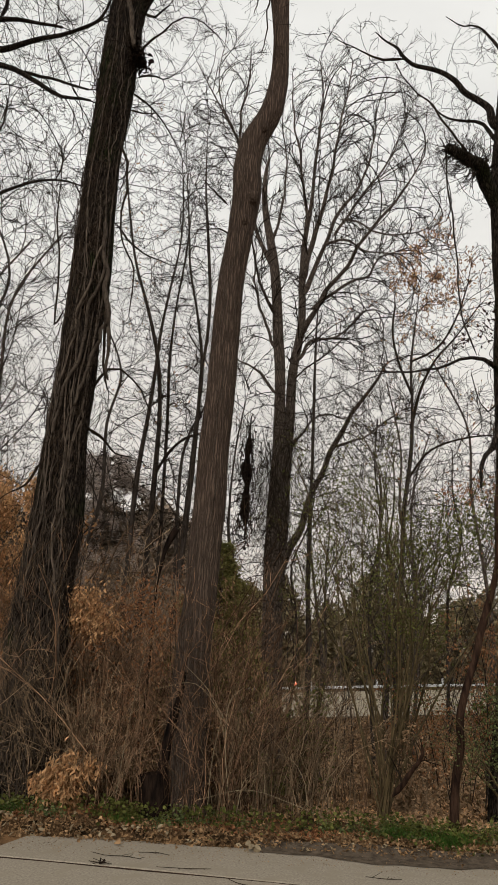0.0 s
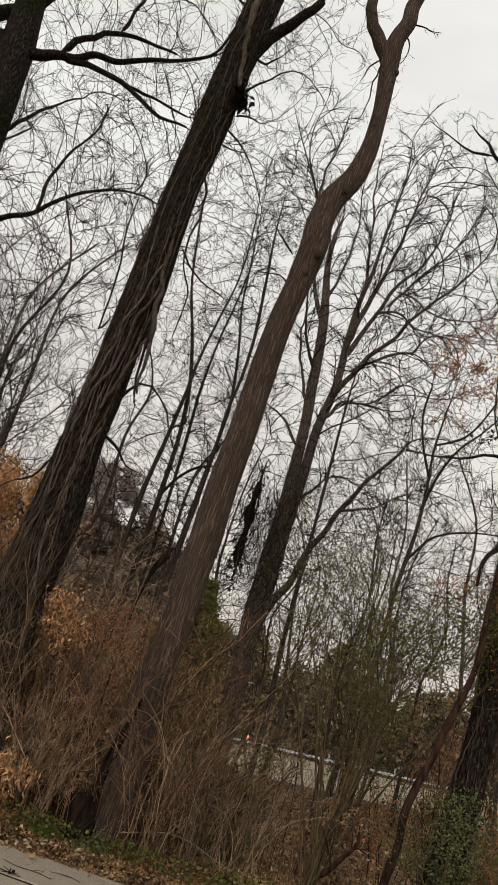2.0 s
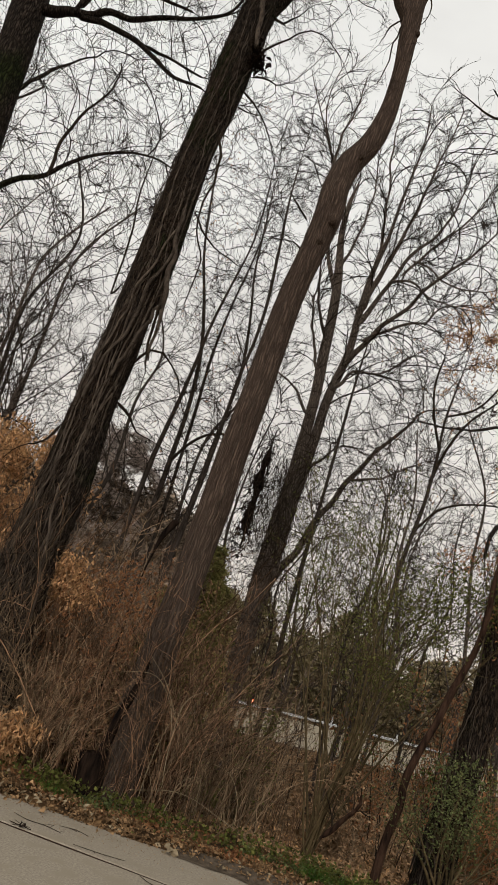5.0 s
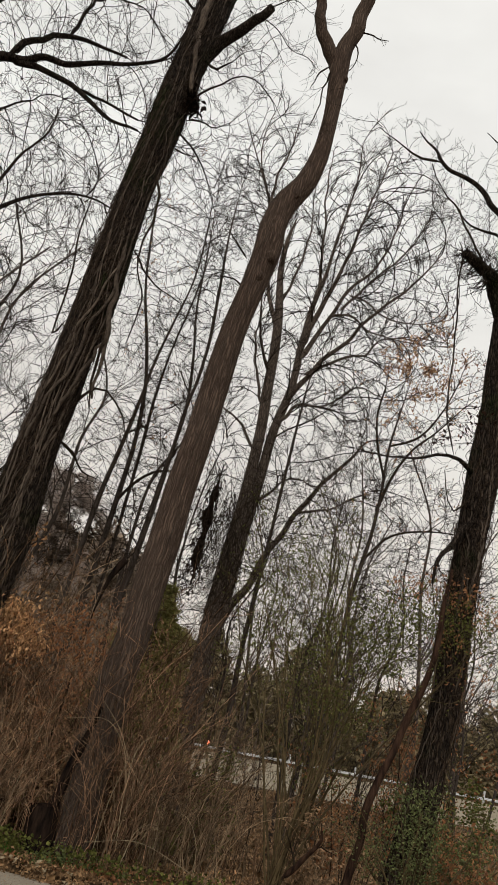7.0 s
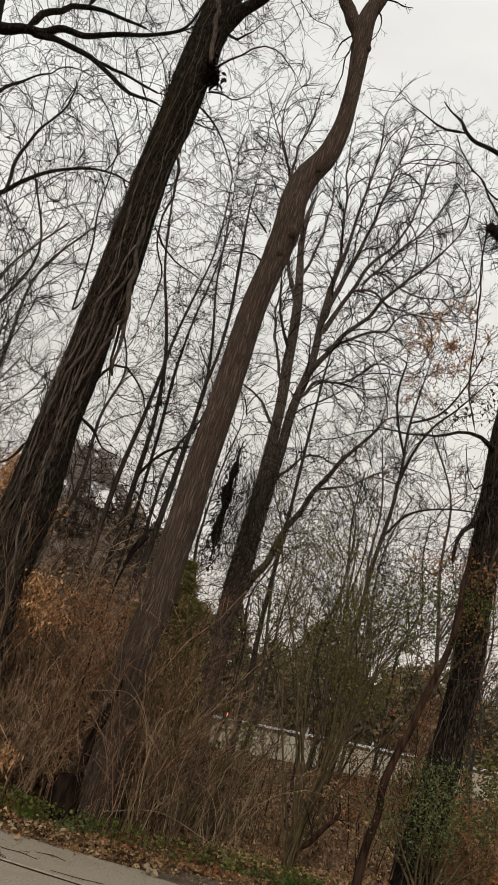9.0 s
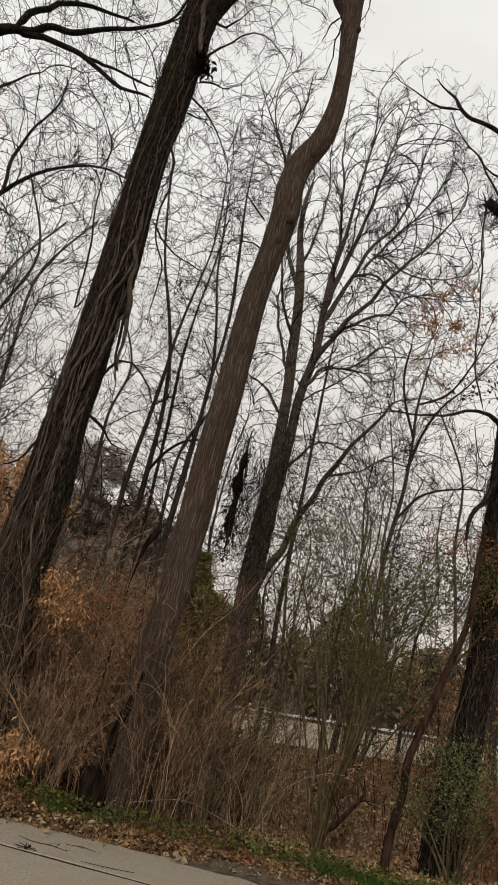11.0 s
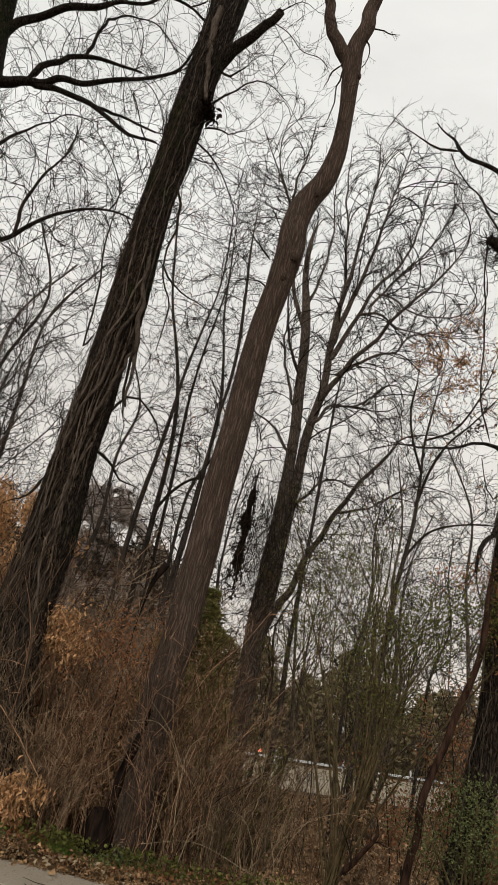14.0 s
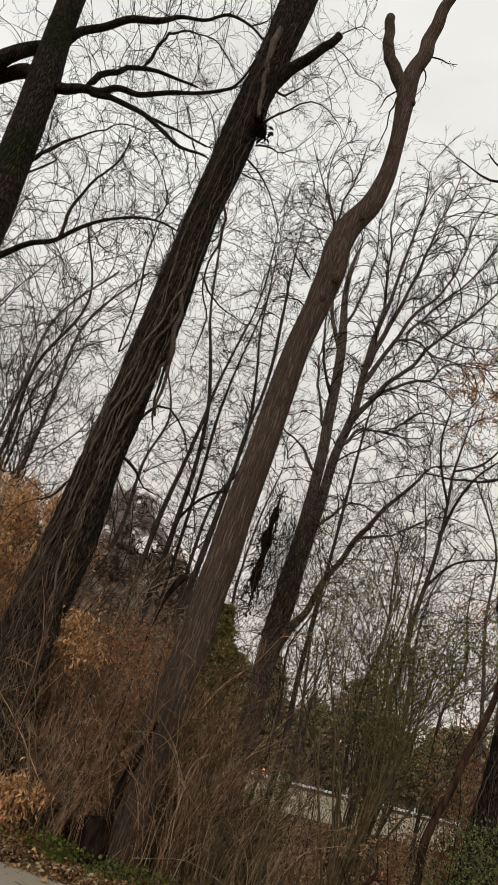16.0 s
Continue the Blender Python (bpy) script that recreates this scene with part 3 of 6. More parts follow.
bmesh.ops.bevel(post_bm, geom=post_bm.edges, offset=0.01, segments=1)
post_me = bpy.data.meshes.new("post")
post_bm.to_mesh(post_me)
post_me.materials.append(STEEL)
for x in np.arange(-26, 88, 3.8):
    p = wpart("post", post_me, rail)
    p.location = Vector((x, 44.42, far_z(x, 44) + 0.2))

# ---- trees ----
LEFT = []
limb(LEFT, (-2.08, 8.9, 11.29, .102), (-1.85, 8.77, 11.64, .092), (-1.52, 8.63, 11.94, .078), (-1.27, 8.5, 12.28, .064))
limb(LEFT, (-2.02, 8.9, 9.92, .017), (-1.86, 9.1, 10.17, .017), (-1.67, 9.3, 10.32, .013), (-1.46, 9.5, 10.7, .009))
limb(LEFT, (-2.06, 8.9, 9.35, .017), (-1.91, 9.05, 9.44, .013), (-1.64, 9.2, 9.57, .009))
limb(LEFT, (-2.04, 8.9, 7.43, .016), (-1.82, 9.4, 7.36, .016), (-1.37, 9.9, 7.41, .013))
limb(LEFT, (-2.58, 8.95, 6.11, .017), (-2.7, 9.07, 5.91, .015), (-2.8, 9.19, 6.79, .016), (-2.97, 9.31, 7.59, .016), (-3.06, 9.43, 8.35, .013), (-3.11, 9.55, 9.26, .009))
limb(LEFT, (-2.05, 8.9, 4.94, .022), (-1.87, 9.07, 5.34, .019), (-1.44, 9.23, 5.03, .015), (-1.32, 9.4, 4.78, .011))
limb(LEFT, (-2.1, 8.9, 4.44, .025), (-1.9, 9.07, 4.35, .022), (-1.77, 9.23, 4.22, .015), (-1.57, 9.4, 4.21, .011))
limb(LEFT, (-2.6, 8.9, 3.92, .021), (-2.66, 8.65, 3.57, .017), (-2.73, 8.4, 3.43, .013))
limb(LEFT, (-2.35, 8.9, 10.97, .039), (-2.13, 8.8, 11.1, .034), (-1.8, 8.7, 10.9, .026), (-1.59, 8.6, 11.03, .017))
limb(LEFT, (-2.16, 8.75, 8.77, .02), (-1.92, 8.7, 8.17, .02), (-1.89, 8.65, 7.06, .015), (-1.67, 8.6, 6.53, .015), (-1.64, 8.55, 5.84, .011))
limb(LEFT, (-2.1, 8.9, 9.7, .021), (-1.86, 9.23, 9.77, .017), (-1.54, 9.57, 9.55, .013), (-1.24, 9.9, 9.15, .009))
limb(LEFT, (-2.04, 8.8, 10.24, .021), (-1.72, 8.67, 10.53, .017), (-1.31, 8.53, 10.76, .013), (-.81, 8.4, 10.32, .008))
limb(LEFT, (-2.01, 8.75, 6.09, .026), (-1.93, 8.72, 5.58, .022), (-1.91, 8.68, 5.18, .022), (-1.82, 8.65, 4.86, .014))
left_tree, LP, LR, left_sets = build_tree(
    "vine_clad_tree", "tall dark furrowed tree trunk wrapped in woody vines", [(-2.22, 8.9, -.09, .341), (-2.3, 8.9, 1.38, .317), (-2.32, 8.9, 2.67, .287), (-2.31, 8.9, 3.51, .269), (-2.32, 8.9, 4.16, .248), (-2.3, 8.9, 4.85, .232), (-2.29, 8.9, 5.65, .231), (-2.28, 8.9, 6.49, .237), (-2.32, 8.9, 7.37, .229), (-2.33, 8.9, 8.3, .216), (-2.3, 8.9, 9.28, .226), (-2.29, 8.9, 10.21, .24), (-2.27, 8.9, 11.08, .237), (-2.25, 8.9, 14.59, .297), (-2.34, 8.9, 16.98, .266)],
    LEFT, BARK_DARK, TWIG, [],
    crown={"cloud": lambda l, g: np.concatenate([cloud_round(l, 420, .42, g, rise=-.05), cloud_round(l[:1], 170, .5, g, low=0, rise=-.2), cloud_round(l[8:9], 60, .4, g, rise=-.2)]), "step": .13, "reach": 1.1, "kill": .14, "keep": .7, "up": -.02, "wob": .33, "least": .0032, "fuzz": (800, .34, .0025)},
    seed=11, most=.014, caps=(0,), lump=0.17, furrow=0.05, sides=72, step=0.045, ridge=0.09)
FARLEFT = []
limb(FARLEFT, (-5.91, 9.6, 10.67, .105), (-5.22, 9.5, 10.68, .080), (-4.26, 9.4, 10.85, .058), (-3.51, 9.3, 11.02, .046), (-2.8, 9.2, 11.3, .036), (-2.59, 9.1, 11.88, .026))
limb(FARLEFT, (-5.26, 9.5, 10.77, .058), (-5.05, 9.57, 11.25, .059), (-4.54, 9.65, 11.68, .055), (-4.08, 9.72, 11.73, .045), (-3.55, 9.8, 11.73, .035))
limb(FARLEFT, (-5.91, 9.6, 10.67, .127), (-6.54, 9.73, 10.96, .139), (-6.93, 9.87, 10.78, .13), (-7.69, 10, 10.92, .112))
limb(FARLEFT, (-7.02, 9.6, 10.68, .147), (-6.6, 9.63, 11.39, .13), (-6.16, 9.67, 11.86, .112), (-5.78, 9.7, 12.25, .092), (-5.31, 9.73, 12.71, .083), (-4.75, 9.77, 13, .079), (-4.6, 9.8, 13.19, .063), (-4.11, 9.83, 13.38, .048), (-3.45, 9.87, 13.76, .043), (-2.77, 9.9, 13.36, .032))
limb(FARLEFT, (-5.25, 9.5, 10.7, .060), (-4.75, 9.48, 10.62, .054), (-4.01, 9.43, 10.44, .052), (-3.46, 9.35, 10.04, .046), (-2.99, 9.28, 9.81, .037), (-2.73, 9.2, 9.74, .032))
limb(FARLEFT, (-3.99, 9.5, 10.5, .033), (-3.34, 9.4, 10.26, .028), (-2.82, 9.3, 10.03, .028))
limb(FARLEFT, (-5.53, 9.6, 8.96, .037), (-5.32, 9.87, 9.76, .034), (-5.17, 10.13, 10.3, .025), (-4.79, 10.4, 11.01, .016))
limb(FARLEFT, (-5.49, 9.6, 5.91, .1), (-5.38, 9.55, 6.76, .080), (-5.12, 9.5, 7.03, .062), (-4.72, 9.45, 7.41, .052), (-4.36, 9.4, 7.66, .045), (-4.03, 9.35, 8.02, .037), (-3.48, 9.3, 8.29, .029), (-2.94, 9.25, 8.32, .024), (-2.64, 9.2, 8.2, .018))
limb(FARLEFT, (-4.42, 9.4, 7.58, .03), (-4.45, 9.55, 8.75, .027), (-4.37, 9.7, 9.23, .023), (-4.26, 9.85, 9.8, .024), (-4.37, 10, 10.45, .02))
limb(FARLEFT, (-4.56, 9.65, 11.68, .035), (-4.50, 9.87, 12.81, .031), (-4.34, 10.13, 13.38, .027), (-3.87, 10.4, 13.67, .017))
forked_tree, _, _, _ = build_tree(
    "spreading_tree", "large dark tree with long heavy crooked limbs", [(-4.42, 9.6, .22, .273), (-4.99, 9.6, 2.96, .284), (-5.41, 9.6, 5.74, .282), (-5.74, 9.6, 8.76, .285), (-6, 9.6, 10.64, .268), (-6.17, 9.6, 11.66, .241), (-6.33, 9.6, 12.75, .239), (-6.53, 9.6, 14.16, .227), (-6.74, 9.6, 15.88, .215)],
    FARLEFT, BARK_DARK, TWIG, [],
    crown={"cloud": lambda l, g: cloud_round(l, 1250, .75, g, rise=.1), "step": .17, "reach": 1.7, "kill": .19, "keep": .75, "up": .0, "wob": .32, "least": .0042, "power": 2.0, "fuzz": (2100, .42, .003)},
    seed=21, most=.03, lump=0.08, furrow=0.04)
MID = []
limb(MID, (.02, 8.75, 11.82, .138), (.1, 8.71, 12.44, .131), (.21, 8.67, 13.24, .129), (.31, 8.63, 13.95, .116), (.39, 8.59, 15, .11), (.33, 8.55, 16.38, .103))
limb(MID, (-.01, 8.75, 11.75, .119), (-.25, 8.75, 12.13, .102), (-.43, 8.75, 12.47, .094), (-.53, 8.75, 12.85, .09), (-.6, 8.75, 13.3, .082))
limb(MID, (.2, 8.75, 12.64, .014), (.45, 8.82, 12.73, .014), (.56, 8.88, 12.77, .012), (.72, 8.95, 12.88, .01))
limb(MID, (-.05, 8.7, 11.63, .013), (-.12, 8.63, 11.16, .013), (-.11, 8.57, 10.68, .013), (-.17, 8.5, 10.12, .008))
limb(MID, (-.1, 8.75, 11.72, .014), (-.22, 8.72, 11.53, .014), (-.29, 8.68, 11.18, .011), (-.32, 8.65, 11.01, .009))
limb(MID, (.04, 8.7, 11.39, .016), (.04, 8.67, 10.85, .013), (.03, 8.63, 10.37, .011), (.03, 8.6, 10.12, .009))
limb(MID, (.09, 8.7, 12.37, .014), (.24, 8.7, 12.18, .014), (.26, 8.7, 11.9, .011), (.2, 8.7, 11.67, .009))
limb(MID, (-.48, 8.7, 7.68, .016), (-.63, 8.55, 7.74, .015), (-.83, 8.4, 7.86, .011))
limb(MID, (-.41, 8.8, 7.26, .015), (-.63, 9.05, 7.54, .012), (-.93, 9.3, 7.66, .008))
mid_tree, MP, MR, _ = build_tree(
    "crooked_tree", "tall slender brown tree trunk with a sharp bend and broken fork", [(-.48, 8.75, .14, .237), (-.49, 8.75, .89, .202), (-.49, 8.75, 1.79, .187), (-.46, 8.75, 2.43, .182), (-.45, 8.75, 3.03, .186), (-.43, 8.75, 3.45, .185), (-.43, 8.75, 4.16, .18), (-.4, 8.75, 4.92, .177), (-.39, 8.75, 5.7, .175), (-.37, 8.75, 6.53, .162), (-.28, 8.75, 7.41, .169), (-.24, 8.75, 7.96, .19), (-.26, 8.75, 8.42, .182), (-.18, 8.75, 8.83, .173), (.01, 8.75, 9.27, .155), (.11, 8.75, 9.83, .13), (.12, 8.75, 10.46, .112), (.03, 8.75, 11.83, .148)],
    MID, BARK_BROWN, TWIG, [(4, 7, .5, 50, -.1, .3, .003), (3, 5, .5, 45, 0, .6, .0022)],
    seed=31, caps=(1,), bare=(0, 1), most=.005, lump=0.05, furrow=0.025, sides=72, step=0.05, flare=0.1, ridge=0.05)
BACK = []
limb(BACK, (.45, 19, 12.77, .077), (-.01, 19.14, 13.68, .066), (-.27, 19.29, 14.83, .06), (-.52, 19.43, 16.13, .062), (-.86, 19.57, 17.44, .063), (-1.3, 19.71, 18.56, .043), (-2.06, 19.86, 20.11, .029), (-2.53, 20, 21.15, .022))
limb(BACK, (-.86, 19.6, 17.42, .054), (-.9, 19.77, 18.97, .043), (-.75, 19.93, 20.28, .037), (-.74, 20.1, 21.87, .03))
limb(BACK, (-1.08, 19.6, 18.1, .038), (-1.49, 19.33, 18.77, .028), (-1.66, 19.07, 20.07, .021), (-1.54, 18.8, 20.95, .015))
limb(BACK, (.93, 18.9, 3.7, .172), (1.06, 18.99, 5.73, .172), (1.13, 19.08, 7.32, .160), (1.15, 19.18, 8.66, .152), (1.14, 19.27, 9.89, .144), (1.22, 19.36, 10.82, .139), (1.28, 19.45, 11.96, .133), (1.31, 19.55, 13.15, .119), (1.33, 19.64, 14.18, .104), (1.44, 19.73, 15.46, .079), (1.55, 19.82, 16.79, .063), (1.67, 19.92, 18.39, .055), (1.76, 20.01, 20.07, .038), (1.65, 20.1, 21.57, .029))
limb(BACK, (1.31, 19, 12.46, .09), (1.52, 18.8, 13.85, .078), (1.72, 18.6, 14.69, .065), (2, 18.4, 15.94, .052), (2.12, 18.2, 16.99, .046), (2.27, 18, 18.06, .033), (2.44, 17.8, 19.36, .027))
limb(BACK, (1.35, 19, 12.09, .083), (1.87, 19.4, 13.87, .066), (2.37, 19.8, 15.37, .062), (3.12, 20.2, 16.97, .05), (3.58, 20.6, 18.88, .037), (3.76, 21, 20.89, .023))
limb(BACK, (1.24, 19, 10.65, .088), (1.89, 18.67, 11.95, .075), (2.55, 18.33, 12.88, .063), (3.12, 18, 13.81, .056), (3.69, 17.67, 14.46, .049), (4.1, 17.33, 15.08, .037), (4.37, 17, 15.49, .024))
limb(BACK, (1.53, 19, 11.56, .055), (2.7, 19.32, 12.73, .046), (3.25, 19.64, 13.14, .04), (3.65, 19.96, 13.95, .034), (4.6, 20.28, 14.61, .028), (5.94, 20.6, 15.01, .021))
limb(BACK, (1.8, 19, 13.71, .05), (2.41, 18.62, 13.71, .039), (3.01, 18.25, 13.14, .031), (4.05, 17.88, 12.89, .024), (5.2, 17.5, 12.88, .018))
limb(BACK, (2.28, 19, 14.65, .043), (2.93, 18.85, 14.46, .033), (3.24, 18.7, 14.1, .032), (4.54, 18.55, 14.09, .026), (5.33, 18.4, 14.39, .019))
limb(BACK, (1.17, 19, 9.95, .06), (1.7, 19.6, 10.87, .045), (2.51, 20.2, 11.4, .04), (3.46, 20.8, 12.62, .035), (4.47, 21.4, 12.84, .021))
limb(BACK, (1.11, 19, 7.3, .046), (1.64, 18.6, 8.03, .036), (1.87, 18.2, 8.12, .035), (2.26, 17.8, 7.92, .028), (2.78, 17.4, 7.89, .016))
limb(BACK, (1, 18.9, 4.16, .123), (1.43, 18.67, 5.1, .096), (1.75, 18.45, 6.11, .091), (2.05, 18.22, 7.05, .086), (2.58, 18, 7.94, .074), (3.05, 17.77, 8.74, .063), (3.26, 17.55, 9.06, .051), (3.47, 17.32, 9.37, .034), (3.89, 17.1, 9.46, .022))
limb(BACK, (2.09, 18, 7.14, .043), (2.7, 17.73, 7.32, .034), (3.36, 17.47, 7.73, .028), (3.8, 17.2, 8.04, .016))
limb(BACK, (1.34, 19, 13.78, .057), (1.22, 18.75, 15.15, .046), (.98, 18.5, 16.54, .04), (.74, 18.25, 17.75, .033), (.63, 18, 18.99, .02))
limb(BACK, (2.12, 19, 14.02, .043), (3.04, 19.6, 15.89, .041), (4.04, 20.2, 17.91, .036), (4.74, 20.8, 19.95, .022))
limb(BACK, (.3, 19, 13.51, .05), (.57, 19.3, 15.3, .041), (.67, 19.6, 16.77, .035), (.45, 19.9, 18.74, .029))
limb(BACK, (.54, 19, 11.31, .055), (.11, 18.33, 11.82, .043), (-.17, 17.67, 12.29, .036), (-.29, 17, 12.91, .029))
limb(BACK, (.79, 19, 9.93, .054), (.26, 19.47, 11.35, .045), (-.04, 19.93, 12.51, .04), (-.17, 20.4, 14.15, .035))
limb(BACK, (.68, 19, 8.9, .047), (.01, 19.67, 9.99, .038), (-.42, 20.33, 10.43, .033), (-.74, 21, 11.46, .027))
BACK_TOP = [(.25, 19, 13.89, .1), (.06, 19, 14.85, .085), (.01, 19, 15.85, .06), (.1, 19, 16.88, .03)]


def vase_cloud(lines, rng):
    """The crown's room: a broad dome that narrows downwards, and a smaller dome beside it."""
    def ball(n, c, r):
        v = unit(rng.normal(size=(n, 3))) * rng.uniform(0, 1, (n, 1)) ** .42
        return np.array(c) + v * np.array(r)
    big = ball(2100, (2.5, 19.3, 14.9), (3.1, 2.7, 5.9))
    big = big[(big[:, 0] < 1.6 + .85 * (big[:, 2] - 8.2)) & (big[:, 2] > 10)]
    small = ball(340, (-1.1, 19.6, 18.4), (1.4, 1.4, 2.9))
    return np.concatenate([big, small, cloud_round(lines, 260, .45, rng, ahead=.3, rise=0)])


back_tree, _, _, _ = build_tree(
    "vase_shaped_tree", "big grey twin-stemmed tree with a vase-shaped bare crown", [(.93, 19, -.34, .284), (.9, 19, 1.46, .258), (.86, 19, 3.1, .243), (.82, 19, 4.24, .233), (.8, 19, 5.72, .201), (.81, 19, 7.28, .16), (.79, 19, 8.58, .148), (.74, 19, 9.75, .142), (.65, 19, 10.61, .144), (.57, 19, 11.67, .138), (.45, 19, 12.77, .132), (.25, 19, 13.89, .109), (.06, 19, 14.85, .085), (.01, 19, 15.85, .069), (.1, 19, 16.88, .044)],
    BACK, BARK_GREY, TWIG, [],
    crown={"cloud": vase_cloud, "step": .30, "reach": 1.9, "kill": .36, "keep": 1.7, "up": .14, "wob": .22, "least": .010, "power": 2.05, "fuzz": (3400, .55, .0058, 30, .10, .014)}, lead=(BACK_TOP,),
    seed=41, bare=(12, 13), most=.05, low=.12, tip=.3, lump=0.08, furrow=0.04, sides=40, ridge=0.06)
LOW = [list(BACK[k]) for k in (11, 12, 13)]
low = grow(*seeds_on(LOW, .25, .2), cloud_round(LOW, 270, .75, np.random.default_rng(43), low=.15, ahead=.6, rise=.1), step=.25, reach=2.0, kill=.26, keep=.8, up=.03, wob=.3, least=.008, most=.03, power=2.1, seed=44)
wpart("crown", tubes_mesh("crown", low + fuzz(low, 420, .55, .0055, 45, up=.03), TWIG), back_tree, "fine bare twigs")
RIGHT = []
limb(RIGHT, (3.53, 9.2, 8.16, .119), (3.27, 9.07, 8.51, .102), (3.09, 8.95, 8.78, .102), (2.84, 8.82, 8.81, .084), (2.55, 8.7, 8.86, .071))
limb(RIGHT, (3.6, 9.2, 9.61, .071), (3.26, 9.3, 10.25, .055), (2.93, 9.4, 10.74, .051), (2.65, 9.5, 10.97, .047), (2.25, 9.6, 11.29, .043), (1.96, 9.7, 11.73, .029), (1.72, 9.8, 12.04, .015))
limb(RIGHT, (2.22, 9.6, 11.31, .024), (1.86, 9.67, 11.32, .024), (1.44, 9.73, 11.57, .015), (1, 9.8, 11.87, .01))
limb(RIGHT, (3.4, 9.2, 5.62, .051), (3.21, 9.1, 5.76, .035), (2.91, 9, 5.75, .027), (2.5, 8.9, 5.56, .023), (2.02, 8.8, 5.42, .019), (1.69, 8.7, 5.34, .015))
limb(RIGHT, (3.71, 9.2, 5.22, .05), (3.42, 9.05, 4.96, .045), (3.12, 8.9, 4.57, .044), (2.92, 8.75, 4.22, .039), (2.84, 8.6, 3.88, .031))
limb(RIGHT, (3.32, 9, 5.37, .011), (3.2, 9, 5.09, .015), (3.1, 9, 5, .015), (3, 9, 5.11, .011), (2.89, 9, 5.54, .011))
limb(RIGHT, (3.05, 9.2, 5.87, .012), (2.85, 9.26, 6.63, .012), (2.84, 9.32, 7.42, .013), (2.82, 9.38, 8.04, .017), (2.76, 9.44, 8.79, .018), (2.78, 9.5, 9.47, .023))
limb(RIGHT, (3.05, 9.2, 9.15, .018), (2.68, 9.32, 9.89, .018), (2.53, 9.45, 10.29, .018), (2.21, 9.57, 10.76, .014), (2.03, 9.7, 11.31, .015))
limb(RIGHT, (3.51, 9.2, 7.56, .025), (3.48, 9.47, 7.5, .021), (3.64, 9.73, 6.7, .017), (3.73, 10, 6.45, .013))
limb(RIGHT, (3.68, 9.6, 9.76, .037), (3.38, 9.87, 10.38, .029), (3.07, 10.13, 10.6, .025), (2.79, 10.4, 11.16, .02))
limb(RIGHT, (3.72, 9.2, 10.31, .039), (3.62, 9.4, 11.5, .032), (3.43, 9.6, 12.05, .024), (3.21, 9.8, 12.3, .019), (2.98, 10, 12.69, .01))
right_tree, RP, RR, _ = build_tree(
    "ivy_covered_tree", "dark leaning tree trunk draped with vines and evergreen leaves", [(3.22, 9.2, .14, .205), (3.27, 9.2, .84, .192), (3.34, 9.2, 1.52, .180), (3.40, 9.2, 2.11, .168), (3.44, 9.2, 2.79, .166), (3.44, 9.2, 3.5, .166), (3.45, 9.2, 4.26, .170), (3.47, 9.2, 5.06, .191), (3.51, 9.2, 5.91, .205), (3.53, 9.2, 6.81, .187), (3.52, 9.2, 7.66, .176), (3.5, 9.2, 8.56, .155), (3.59, 9.2, 9.66, .134), (3.73, 9.2, 11.09, .121)],
    RIGHT, BARK_DARK, TWIG, [],
    crown={"cloud": lambda l, g: (lambda c: c[c[:, 2] < 12.0])(cloud_round(l, 520, .42, g, rise=.05)), "step": .13, "reach": 1.1, "kill": .15, "keep": .7, "up": .0, "wob": .34, "least": .0034, "fuzz": (800, .32, .0026)},
    seed=51, most=.014, caps=(0,), flare=.12, lump=0.09, furrow=0.05, sides=56, step=0.05, ridge=0.08)
LEAN = []
limb(LEAN, (1.72, 8.4, .42, .035), (1.9, 8.33, .68, .032), (2, 8.27, .82, .029), (1.99, 8.2, .96, .023))
lean_tree, _, _, _ = build_tree(
    "leaning_tree", "thin dark tree leaning over the slope", [(2.43, 8.6, .38, .044), (2.47, 8.6, .74, .042), (2.51, 8.6, .91, .039), (2.51, 8.6, 1.22, .045), (2.58, 8.6, 1.52, .042), (2.71, 8.6, 1.91, .04), (2.77, 8.6, 2.17, .045), (2.88, 8.6, 2.51, .041), (2.99, 8.6, 2.92, .038), (3.02, 8.6, 3.33, .039), (3.02, 8.6, 3.68, .028), (3.06, 8.6, 4.11, .019)],
    LEAN, STUMP_WOOD, TWIG, [(6, 5, .6, 50, .1, .4, .004), (4, 4, .5, 40, .1, .6, .003)], seed=61, lump=0.1, furrow=0.04, sides=16)


leafy = []


